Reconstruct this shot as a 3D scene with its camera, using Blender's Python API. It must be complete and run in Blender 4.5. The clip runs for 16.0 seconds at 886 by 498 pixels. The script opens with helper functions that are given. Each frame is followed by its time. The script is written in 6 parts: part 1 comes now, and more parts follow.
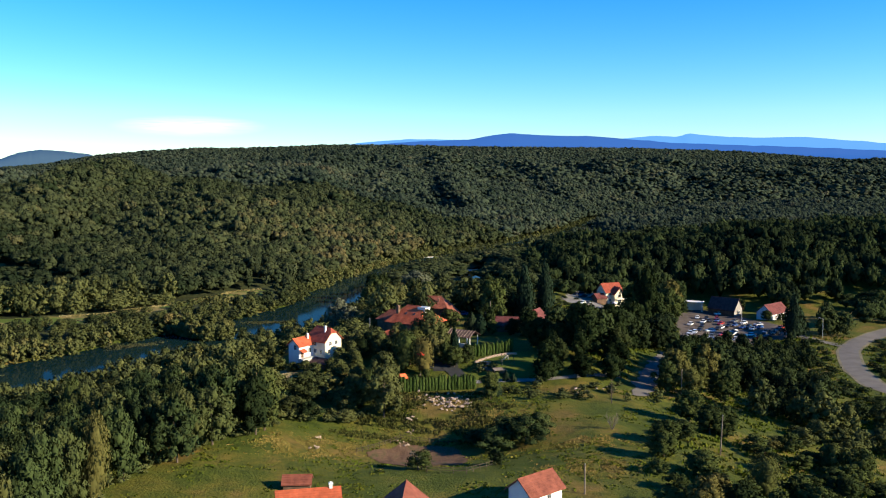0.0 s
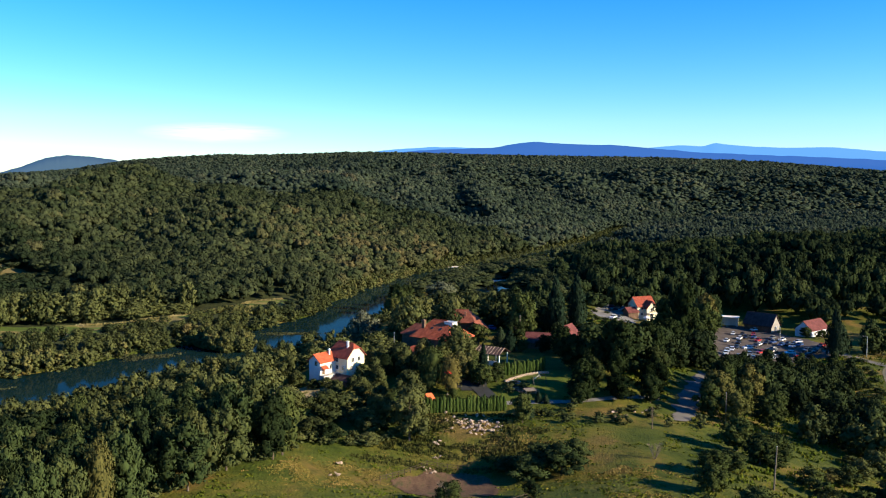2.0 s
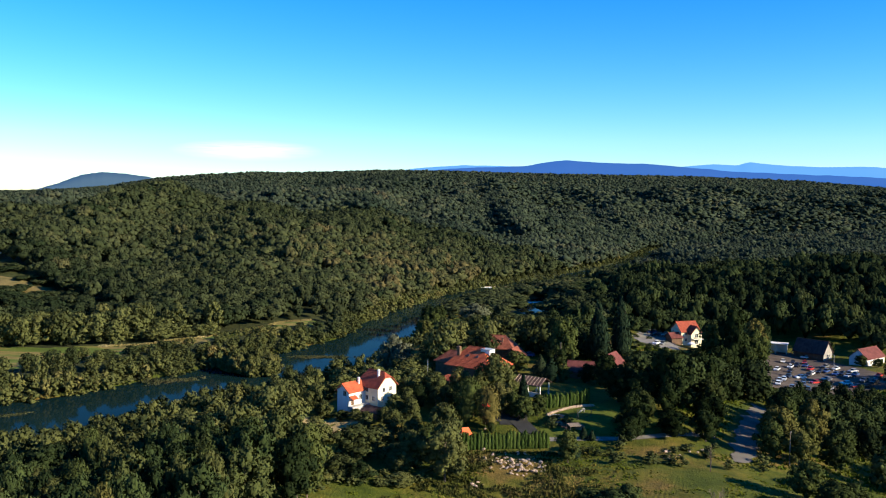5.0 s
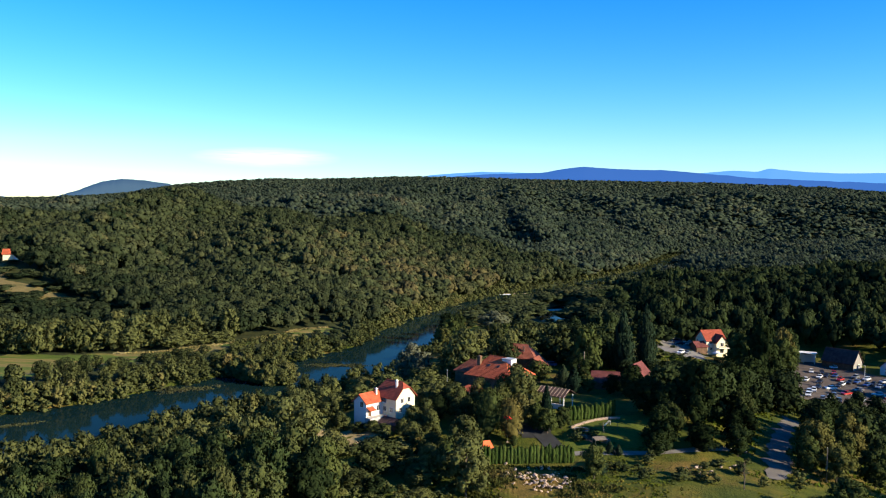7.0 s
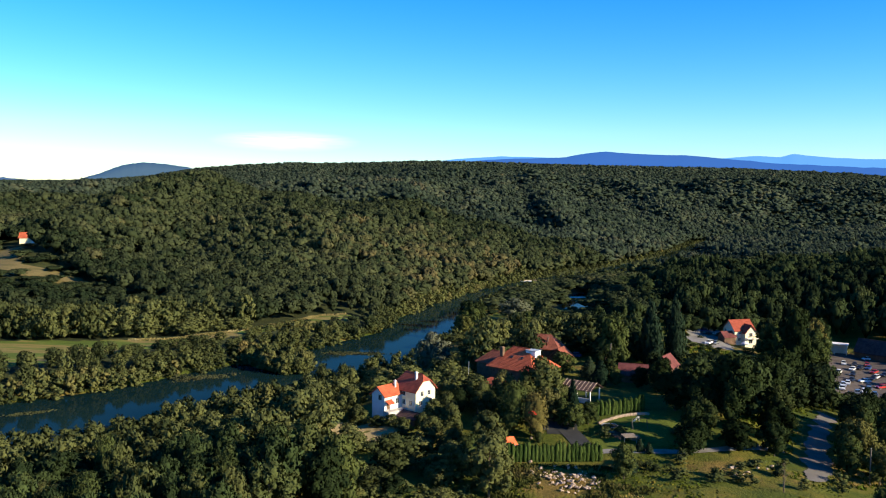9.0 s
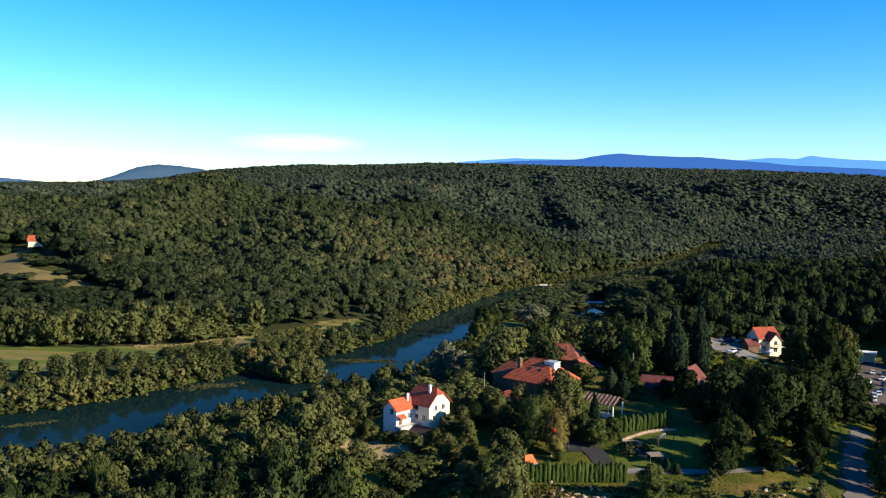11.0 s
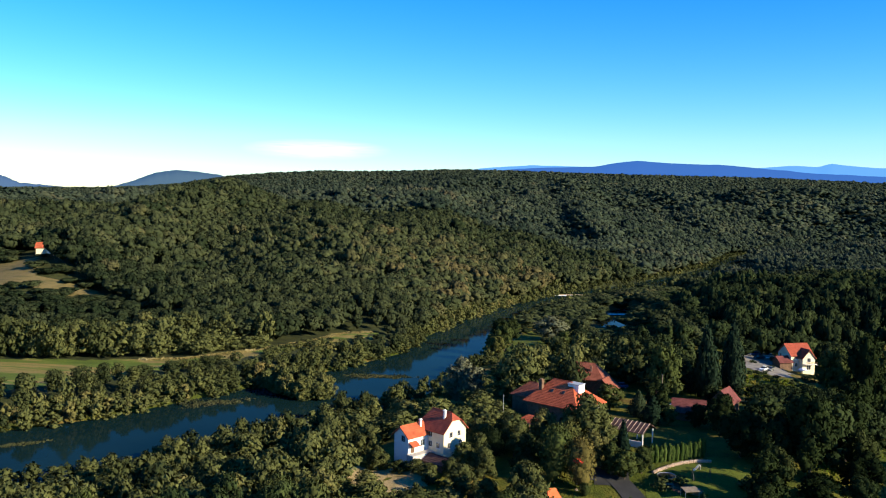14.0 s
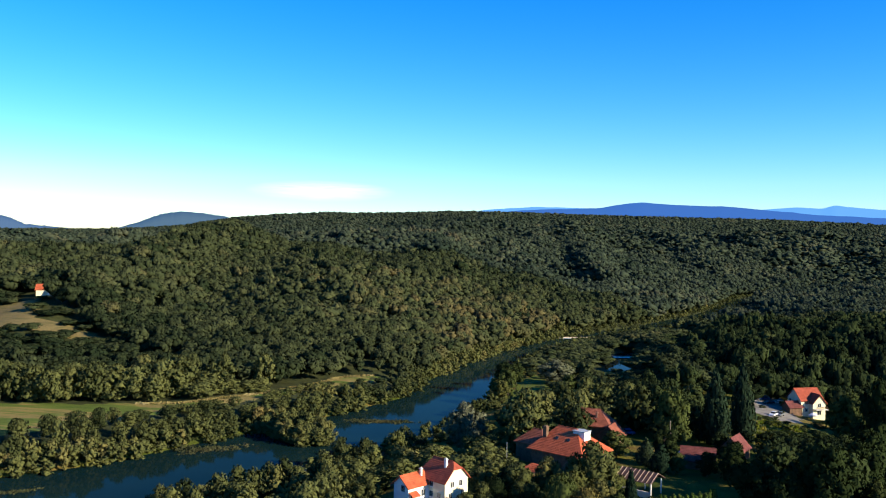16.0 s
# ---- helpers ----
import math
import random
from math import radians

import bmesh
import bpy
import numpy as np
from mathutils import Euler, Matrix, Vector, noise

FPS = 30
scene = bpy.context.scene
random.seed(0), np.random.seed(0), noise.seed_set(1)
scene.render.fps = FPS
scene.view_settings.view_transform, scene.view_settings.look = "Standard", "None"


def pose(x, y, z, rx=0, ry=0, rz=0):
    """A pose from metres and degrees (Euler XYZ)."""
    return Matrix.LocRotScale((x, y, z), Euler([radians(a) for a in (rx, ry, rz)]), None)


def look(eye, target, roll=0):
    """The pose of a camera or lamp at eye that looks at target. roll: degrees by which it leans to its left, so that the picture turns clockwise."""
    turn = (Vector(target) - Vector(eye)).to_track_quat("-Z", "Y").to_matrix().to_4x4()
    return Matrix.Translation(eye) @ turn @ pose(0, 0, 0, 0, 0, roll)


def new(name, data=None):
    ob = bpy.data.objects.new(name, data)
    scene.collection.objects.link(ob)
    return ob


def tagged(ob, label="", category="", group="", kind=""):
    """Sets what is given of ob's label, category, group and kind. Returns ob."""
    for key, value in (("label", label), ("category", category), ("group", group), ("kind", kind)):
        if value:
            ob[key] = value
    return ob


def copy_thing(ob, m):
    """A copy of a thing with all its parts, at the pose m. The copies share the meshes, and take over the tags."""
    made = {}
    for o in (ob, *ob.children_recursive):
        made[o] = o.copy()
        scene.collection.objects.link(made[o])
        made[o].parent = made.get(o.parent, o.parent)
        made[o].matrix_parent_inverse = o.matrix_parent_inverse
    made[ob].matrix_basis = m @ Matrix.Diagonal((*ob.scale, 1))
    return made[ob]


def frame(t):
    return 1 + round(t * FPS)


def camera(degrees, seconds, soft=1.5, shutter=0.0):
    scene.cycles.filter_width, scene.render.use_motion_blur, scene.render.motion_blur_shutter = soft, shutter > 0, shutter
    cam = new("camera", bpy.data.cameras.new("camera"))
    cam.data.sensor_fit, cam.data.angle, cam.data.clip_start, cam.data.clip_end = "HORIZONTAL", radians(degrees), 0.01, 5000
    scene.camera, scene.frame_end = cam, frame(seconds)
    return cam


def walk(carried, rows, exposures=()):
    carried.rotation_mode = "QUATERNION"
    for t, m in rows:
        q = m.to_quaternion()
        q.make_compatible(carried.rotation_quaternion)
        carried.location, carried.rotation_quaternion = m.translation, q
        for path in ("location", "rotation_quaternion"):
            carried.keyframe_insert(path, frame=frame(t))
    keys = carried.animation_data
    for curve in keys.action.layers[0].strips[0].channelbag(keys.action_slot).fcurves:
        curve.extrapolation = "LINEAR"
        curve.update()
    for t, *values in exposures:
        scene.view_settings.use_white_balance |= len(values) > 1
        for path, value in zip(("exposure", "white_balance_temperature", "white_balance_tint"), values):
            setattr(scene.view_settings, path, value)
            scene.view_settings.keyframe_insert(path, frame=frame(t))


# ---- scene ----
# camera: seconds, place in metres from the first eye, yaw, pitch, roll
cam = camera(54.0, 16.0, soft=1.12)
EYE = 62.66
ROWS = [
    (0.0, 0.0, 0.0, 0.0, 0.0, -4.95, 0.13),
    (0.5, -0.46, 2.99, 0.12, 0.38, -4.75, 0.02),
    (1.0, -0.87, 5.91, 0.13, 0.77, -4.6, -0.08),
    (1.5, -1.34, 8.77, 0.16, 1.15, -4.53, -0.18),
    (2.0, -1.79, 11.49, 0.13, 1.5, -4.43, -0.3),
    (2.5, -2.21, 14.21, 0.13, 1.88, -4.32, -0.38),
    (3.0, -2.64, 16.83, 0.16, 2.23, -4.27, -0.41),
    (3.5, -3.06, 19.37, 0.22, 2.58, -4.2, -0.47),
    (4.0, -3.43, 21.61, 0.3, 2.93, -4.15, -0.55),
    (6.3, -4.7, 29.35, -0.12, 4.22, -2.16, -0.48),
    (6.5, -4.81, 30.0, -0.15, 4.35, -2.31, -0.48),
    (7.0, -5.09, 31.65, -0.28, 4.65, -2.82, -0.56),
    (7.5, -5.39, 33.51, -0.33, 5.02, -3.32, -0.6),
    (8.0, -5.75, 35.55, -0.32, 5.32, -3.47, -0.72),
    (8.5, -6.18, 37.75, -0.28, 5.63, -3.65, -0.81),
    (9.0, -6.52, 40.0, -0.18, 5.91, -3.85, -0.78),
    (11.5, -8.05, 51.54, 0.36, 7.01, -3.68, -0.84),
    (12.0, -8.31, 53.86, 0.52, 7.2, -3.61, -0.88),
    (12.5, -8.6, 56.15, 0.6, 7.39, -3.52, -0.94),
    (13.0, -8.87, 58.35, 0.6, 7.57, -3.42, -1.0),
    (13.5, -9.13, 60.44, 0.66, 7.75, -3.35, -1.08),
    (14.0, -9.36, 62.31, 0.77, 7.93, -3.32, -1.06),
    (14.5, -9.5, 63.91, 0.94, 8.05, -2.41, -1.14),
    (15.0, -9.53, 65.02, 1.07, 8.14, -1.66, -1.08),
    (15.5, -9.41, 65.65, 1.0, 8.21, -1.03, -0.98),
    (16.0, -9.32, 66.0, 0.9, 8.21, -0.6, -1.08),
]
walk(cam, [(t, pose(x, y, EYE + z, 90 + pitch, roll, yaw)) for t, x, y, z, yaw, pitch, roll in ROWS])

# ---------------------------------------------------------------- sky, sun
SUN_UP, SUN_AZ = 21.5, 110.0  # elevation; azimuth clockwise from the way ahead
world = bpy.data.worlds.new("sky")
scene.world = world
world.use_nodes = True
wn, wl = world.node_tree.nodes, world.node_tree.links
sky = wn.new("ShaderNodeTexSky")
sky.sky_type, sky.sun_disc = "NISHITA", False
sky.sun_elevation, sky.sun_rotation = radians(SUN_UP), radians(SUN_AZ)
sky.air_density, sky.dust_density, sky.ozone_density = 1.0, 0.0, 3.0
hsv = wn.new("ShaderNodeHueSaturation")
hsv.inputs["Saturation"].default_value = 1.45
tone = wn.new("ShaderNodeMix")
tone.data_type, tone.blend_type = "RGBA", "MULTIPLY"
tone.inputs[0].default_value, tone.inputs[7].default_value = 1.0, (0.655, 0.95, 1.38, 1)
wl.new(sky.outputs[0], hsv.inputs["Color"])
wl.new(hsv.outputs[0], tone.inputs[6])
split, join = wn.new("ShaderNodeSeparateColor"), wn.new("ShaderNodeCombineColor")
wl.new(tone.outputs[2], split.inputs[0])
for band, power in enumerate((1.2, 1.05, 1.0)):
    lift = wn.new("ShaderNodeMath")
    lift.operation = "POWER"
    lift.inputs[1].default_value = power
    wl.new(split.outputs[band], lift.inputs[0])
    wl.new(lift.outputs[0], join.inputs[band])
wl.new(join.outputs[0], wn["Background"].inputs["Color"])
wn["Background"].inputs["Strength"].default_value = 0.072
lamp = bpy.data.lights.new("sun", "SUN")
lamp.energy, lamp.angle, lamp.color = 5.0, radians(0.6), (1.0, 0.86, 0.62)
sun = new("sun", lamp)
sun.matrix_world = look((0, 0, 300), (-math.sin(radians(SUN_AZ)) * 100, -math.cos(radians(SUN_AZ)) * 100, 300 - 100 * math.tan(radians(SUN_UP))))
scene.view_settings.exposure = 1.30

# ---------------------------------------------------------------- materials
def material(name, rough=0.8, metal=0.0):
    m = bpy.data.materials.new(name)
    m.use_nodes = True
    b = m.node_tree.nodes["Principled BSDF"]
    b.inputs["Roughness"].default_value, b.inputs["Metallic"].default_value = rough, metal
    b.inputs["Specular IOR Level"].default_value = 0.12 if rough > 0.7 else 0.5
    return m, m.node_tree.nodes, m.node_tree.links, b


def noise_ramp(n, l, scale, stops, detail=4.0, vector=None, rough=0.6):
    """Noise of that scale (per metre) through a colour ramp. Returns the colour socket."""
    t = n.new("ShaderNodeTexNoise")
    t.inputs["Scale"].default_value, t.inputs["Detail"].default_value, t.inputs["Roughness"].default_value = scale, detail, rough
    if vector is None:
        vector = n.new("ShaderNodeTexCoord").outputs["Object"]
    l.new(vector, t.inputs["Vector"])
    r = n.new("ShaderNodeValToRGB")
    while len(r.color_ramp.elements) < len(stops):
        r.color_ramp.elements.new(0.5)
    for e, (p, c) in zip(r.color_ramp.elements, stops):
        e.position, e.color = p, (*c, 1)
    l.new(t.outputs["Fac"], r.inputs["Fac"])
    return r.outputs["Color"]


def mixed(n, l, kind, fac, a, b):
    m = n.new("ShaderNodeMix")
    m.data_type, m.blend_type = "RGBA", kind
    for s, v in ((m.inputs[0], fac), (m.inputs[6], a), (m.inputs[7], b)):
        if isinstance(v, (int, float)):
            s.default_value = v
        elif isinstance(v, tuple):
            s.default_value = (*v, 1)
        else:
            l.new(v, s)
    return m.outputs[2]


def bump(n, l, b, scale, strength, distance=0.1):
    t = n.new("ShaderNodeTexNoise")
    t.inputs["Scale"].default_value, t.inputs["Detail"].default_value = scale, 5
    l.new(n.new("ShaderNodeTexCoord").outputs["Object"], t.inputs["Vector"])
    k = n.new("ShaderNodeBump")
    k.inputs["Strength"].default_value, k.inputs["Distance"].default_value = strength, distance
    l.new(t.outputs["Fac"], k.inputs["Height"])
    l.new(k.outputs["Normal"], b.inputs["Normal"])


def plain(name, colour, rough=0.8, metal=0.0, vary=0.25, scale=1.5, grain=0.3):
    """Paint, plaster, wood or metal of one colour with two scales of stains and a little relief."""
    m, n, l, b = material(name, rough, metal)
    lo, hi = tuple(c * (1 - vary) for c in colour), tuple(min(1, c * (1 + vary * 0.6)) for c in colour)
    big = noise_ramp(n, l, scale, [(0.3, lo), (0.7, hi)])
    small = noise_ramp(n, l, scale * 9, [(0.3, (1 - vary * 0.5,) * 3), (0.7, (1, 1, 1))])
    l.new(mixed(n, l, "MULTIPLY", 1.0, big, small), b.inputs["Base Color"])
    if grain:
        bump(n, l, b, scale * 14, grain, 0.03)
    return m


def foliage(name, dark, light, dry, source):
    """Leaves: each tree has its own green, each clump a shade of it. source: 'object' or 'attribute'."""
    m = bpy.data.materials.new(name)
    m.use_nodes = True
    n, l = m.node_tree.nodes, m.node_tree.links
    n.remove(n["Principled BSDF"])
    if source == "object":
        tint = n.new("ShaderNodeObjectInfo").outputs["Random"]
    else:
        a = n.new("ShaderNodeAttribute")
        a.attribute_name = "tint"
        tint = a.outputs["Fac"]
    r = n.new("ShaderNodeValToRGB")
    for _ in range(2):
        r.color_ramp.elements.new(0.5)
    for e, (p, c) in zip(r.color_ramp.elements, ((0.0, dark), (0.7, light), (0.93, tuple(0.5 * (a + b) for a, b in zip(light, dry))), (1.0, dry))):
        e.position, e.color = p, (*c, 1)
    l.new(tint, r.inputs["Fac"])
    leaf = n.new("ShaderNodeValToRGB")
    leaf.color_ramp.elements[0].color, leaf.color_ramp.elements[1].color = (0.78, 0.80, 0.80, 1), (1.20, 1.18, 1.10, 1)
    l.new(n.new("ShaderNodeNewGeometry").outputs["Random Per Island"], leaf.inputs["Fac"])
    colour = mixed(n, l, "MULTIPLY", 1.0, r.outputs["Color"], leaf.outputs["Color"])
    d, t, k = n.new("ShaderNodeBsdfDiffuse"), n.new("ShaderNodeBsdfTranslucent"), n.new("ShaderNodeMixShader")
    l.new(colour, d.inputs["Color"])
    l.new(colour, t.inputs["Color"])
    k.inputs[0].default_value = 0.06
    l.new(d.outputs[0], k.inputs[1])
    l.new(t.outputs[0], k.inputs[2])
    l.new(k.outputs[0], n["Material Output"].inputs["Surface"])
    return m


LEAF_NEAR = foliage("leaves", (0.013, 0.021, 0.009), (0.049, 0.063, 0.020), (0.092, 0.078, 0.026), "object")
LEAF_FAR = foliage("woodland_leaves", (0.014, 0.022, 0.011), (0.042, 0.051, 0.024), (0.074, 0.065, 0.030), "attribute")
# blue haze of the distance is mixed into these leaf colours
LEAF_HAZE = foliage("hazy_distant_leaves", (0.014, 0.023, 0.017), (0.037, 0.049, 0.033), (0.064, 0.062, 0.038), "attribute")
LEAF_MID = foliage("grove_leaves", (0.022, 0.030, 0.013), (0.076, 0.084, 0.030), (0.130, 0.106, 0.040), "attribute")
LEAF_PALE = foliage("yellowing_leaves", (0.028, 0.036, 0.014), (0.070, 0.077, 0.028), (0.125, 0.092, 0.034), "object")
# greens darkened to put the grove's shade into the leaves
LEAF_GROVE_SHADE = foliage("shaded_grove_leaves", (0.005, 0.009, 0.004), (0.019, 0.029, 0.011), (0.036, 0.040, 0.014), "object")
LEAF_WOOD = foliage("wood_leaves", (0.013, 0.022, 0.010), (0.039, 0.055, 0.020), (0.064, 0.064, 0.023), "object")
# shade behind the village and in the grove, painted as darker leaves
LEAF_WOOD_SHADE = foliage("shaded_wood_leaves", (0.007, 0.012, 0.007), (0.028, 0.040, 0.016), (0.052, 0.058, 0.023), "attribute")
NEEDLE = foliage("needles", (0.010, 0.021, 0.013), (0.023, 0.035, 0.020), (0.030, 0.041, 0.020), "object")
WILLOW = foliage("willow_leaves", (0.077, 0.086, 0.054), (0.090, 0.099, 0.065), (0.099, 0.104, 0.068), "object")
HEDGE_LEAF = foliage("hedge_leaves", (0.030, 0.051, 0.013), (0.051, 0.077, 0.019), (0.059, 0.081, 0.023), "object")
BARK = plain("bark", (0.13, 0.10, 0.075), 0.9, vary=0.4, scale=3)

def ground_material():
    m, n, l, b = material("grassland", 0.95)
    green = noise_ramp(n, l, 0.06, [(0.34, (0.039, 0.056, 0.007)), (0.47, (0.060, 0.072, 0.011)), (0.56, (0.088, 0.084, 0.015)), (0.64, (0.132, 0.092, 0.027))])
    fine = noise_ramp(n, l, 0.35, [(0.3, (0.42, 0.50, 0.40)), (0.5, (0.95, 0.95, 0.8)), (0.7, (1.45, 1.25, 1.0))], 9, None, 0.75)
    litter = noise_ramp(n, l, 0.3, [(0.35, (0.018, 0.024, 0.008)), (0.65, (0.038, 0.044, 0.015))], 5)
    a = n.new("ShaderNodeAttribute")
    a.attribute_name = "tint"
    grass = mixed(n, l, "MULTIPLY", 1.0, green, fine)
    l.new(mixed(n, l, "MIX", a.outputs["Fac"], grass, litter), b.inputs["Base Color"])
    bump(n, l, b, 2.2, 0.9, 0.35)
    return m

GRASS = ground_material()

def streaked(name, stops, along=(0.02, 0.35, 1), turn=0.0, fine=2.0):
    """Field strips: long streaks of colour in the mowing direction."""
    m, n, l, b = material(name, 0.95)
    mp = n.new("ShaderNodeMapping")
    mp.inputs["Rotation"].default_value, mp.inputs["Scale"].default_value = (0, 0, radians(turn)), along
    l.new(n.new("ShaderNodeTexCoord").outputs["Object"], mp.inputs["Vector"])
    c = noise_ramp(n, l, 1.0, stops, 3, mp.outputs["Vector"])
    f = noise_ramp(n, l, fine, [(0.3, (0.7, 0.7, 0.68)), (0.7, (1.15, 1.13, 1.1))], 6)
    l.new(mixed(n, l, "MULTIPLY", 1.0, c, f), b.inputs["Base Color"])
    bump(n, l, b, 3.0, 0.7, 0.2)
    return m

def water_material():
    m, n, l, b = material("river_water", 0.06)
    b.inputs["IOR"].default_value, b.inputs["Specular IOR Level"].default_value = 1.33, 0.013
    l.new(noise_ramp(n, l, 0.035, [(0.35, (0.003, 0.012, 0.013)), (0.65, (0.005, 0.017, 0.017))]), b.inputs["Base Color"])
    bump(n, l, b, 0.6, 0.012, 0.05)
    return m

WATER_MAT = water_material()

# ---------------------------------------------------------------- ground shape
WATER = 2.5
RIVER = np.array([(-420, 110, 24), (-260, 172, 24), (-146, 231, 25), (-111, 264, 26), (-87, 306, 26), (-68, 345, 24), (-54, 392, 17.5),
                  (-53, 435, 16), (-46, 485, 15), (-35, 530, 15), (-20, 575, 14), (-5, 615, 13), (20, 660, 13), (45, 700, 13), (120, 860, 13), (200, 1090, 20), (420, 1350, 16), (1600, 1700, 16), (5200, 2300, 16)], float)


def smooth(a, b, v):
    t = np.clip((v - a) / (b - a), 0, 1)
    return t * t * (3 - 2 * t)


def waves(x, y, size, seed):
    """Soft undulation between about -1 and 1."""
    r = np.random.RandomState(seed)
    out = 0
    for k in range(5):
        a, p, q = r.uniform(0, 6.28), r.uniform(0, 6.28), r.uniform(0.7, 1.6)
        out = out + np.sin((x * np.cos(a) + y * np.sin(a)) * 6.28 * q / size + p)
    return out / 3.2


def river(x, y):
    """Distance from the river's edge (negative in the water), and +1 on the far, left bank or -1 on the near one."""
    best, side = np.full(np.shape(x), 1e9), np.ones(np.shape(x))
    for (ax, ay, aw), (bx, by, bw) in zip(RIVER[:-1], RIVER[1:]):
        dx, dy = bx - ax, by - ay
        t = np.clip(((x - ax) * dx + (y - ay) * dy) / (dx * dx + dy * dy), 0, 1)
        d = np.hypot(x - ax - t * dx, y - ay - t * dy) - (aw + t * (bw - aw))
        s = np.sign(dx * (y - ay) - dy * (x - ax))
        side = np.where(d < best, s, side)
        best = np.minimum(best, d)
    return best, side


SKYLINE = ([-36, -29.7, -27.5, -24.8, -22, -18.5, -15.7, -12.7, -7.6, -3.1, 0.5, 5.9, 11, 16, 19.3, 23, 26.6, 30],
           [0.38, 0.5, 0.6, 0.85, 1.4, 1.73, 1.87, 1.87, 2.06, 2.05, 1.96, 1.88, 1.84, 1.7, 1.56, 1.25, 0.92, 0.8])


def height(x, y):
    """The ground's height above the datum."""
    x, y = np.asarray(x, float), np.asarray(y, float)
    d, side = river(x, y)
    # near bank: a terrace with the village, falling away to the right
    near = 10.5 - 13.5 * smooth(28, 125, x) + 1.5 * smooth(-20, -45, x) * smooth(260, 225, y)
    near = near - 4.5 * np.exp(-((x + 2) / 22) ** 2 - ((y - 172) / 16) ** 2) - 2.0 * smooth(330, 460, y) * smooth(120, 20, x) - 4.2 * smooth(285, 345, y) * smooth(42, 2, x)
    near = near + (14 * smooth(45, 105, x) + 8 * smooth(150, 420, x)) * smooth(430, 490, y) * smooth(660, 560, y) + 7 * smooth(395, 450, y) * smooth(100, 190, x) * smooth(420, 470, y + 0.25 * x)
    near = near - 6 * smooth(520, 700, y) * smooth(170, 60, x)
    near = near + 4.4 * smooth(205, 243, y) * smooth(372, 296, y) * smooth(0.235, 0.165, x / np.maximum(y, 1)) * smooth(-0.20, -0.15, x / np.maximum(y, 1))
    az = np.degrees(np.arctan2(x + 9, np.maximum(y - 56, 1)))
    crest = 46.7 + 3100 * np.tan(np.radians(np.interp(az, *SKYLINE)))
    t = np.clip((y - 1000) / 2100, 0, 1)
    far_rise = crest * (0.35 * t + 0.65 * t * t)
    near = near + far_rise
    # far bank: flat meadow, then the wooded hill
    e = -0.63 * (x + 150) + 0.78 * (y - 368)
    e = np.minimum(e, d - 8 + 0 * e)
    e = e * (1 + 0.7 * smooth(430, 560, y))
    k = 0.935 - 0.49 * smooth(-130, -480, x)
    hill = 7.5 + k * np.interp(e, [-50, 0, 60, 130, 200, 300, 450, 600, 800, 1300], [0, 0, 9, 21, 32, 42, 57, 66, 69, 66])
    hill = hill + smooth(40, 160, e) * (11.0 * waves(x, y, 250, 3) + 5.0 * waves(x, y, 120, 14)) + smooth(250, 600, e) * 6 * waves(x, y, 520, 8)
    hill = np.where(y > 1000, np.maximum(hill, far_rise - 4), hill)
    land = np.where(side > 0, hill, near)
    bank = WATER + 0.3 + np.maximum(d, 0) * np.where(side > 0, 0.33, 0.10 + 0.23 * smooth(-66, -35, x) * (1 - smooth(245, 270, y) * smooth(372, 345, y) * smooth(46, 26, d)))
    out = np.minimum(land, bank)
    bed = WATER + 0.3 + np.maximum(d, -6) * 0.45
    out = np.where(d < 0, bed, out)
    # a wooded spit that reaches into the river from the far bank
    su, sv = (x + 92) * 0.8 - (y - 322) * 0.6, (x + 92) * 0.6 + (y - 322) * 0.8
    spit = WATER + 1.2 - 2.4 * ((su / 20) ** 2 + (sv / 8) ** 2)
    out = np.maximum(out, spit)
    # a mill pool beside the river
    pool = ((x - 20 - 0.14 * (y - 525)) / 8.5) ** 2 + ((y - 525) / 40) ** 2
    out = np.where(side < 0, np.minimum(out, WATER - 0.8 + 2.4 * np.maximum(pool - 0.7, 0)), out)
    return out + 0.25 * waves(x, y, 23, 5) * smooth(0, 15, d)

# ---------------------------------------------------------------- building blocks
def mesh_of(name, groups, mat, smooth_faces=False, tint=None, normals=None):
    """A mesh from groups of (points N x 3, faces M x k), each group with its own k."""
    me = bpy.data.meshes.new(name)
    V = np.concatenate([g[0] for g in groups]).astype(np.float32)
    loops, totals, off = [], [], 0
    for v, f in groups:
        f = np.asarray(f, np.int32)
        loops.append((f + off).ravel())
        totals.append(np.full(len(f), f.shape[1], np.int32))
        off += len(v)
    loops, totals = np.concatenate(loops), np.concatenate(totals)
    me.vertices.add(len(V))
    me.vertices.foreach_set("co", V.ravel())
    me.loops.add(len(loops))
    me.loops.foreach_set("vertex_index", loops)
    me.polygons.add(len(totals))
    me.polygons.foreach_set("loop_start", np.concatenate([[0], np.cumsum(totals)[:-1]]).astype(np.int32))
    me.polygons.foreach_set("loop_total", totals)
    if smooth_faces:
        me.polygons.foreach_set("use_smooth", np.ones(len(totals), bool))
    if tint is not None:
        me.attributes.new("tint", "FLOAT", "POINT").data.foreach_set("value", np.asarray(tint, np.float32))
    if normals is not None:
        me.attributes.new("custom_normal", "FLOAT_VECTOR", "POINT").data.foreach_set("vector", np.ascontiguousarray(normals, np.float32).ravel())
    me.update(calc_edges=True)
    if mat:
        me.materials.append(mat)
    return me


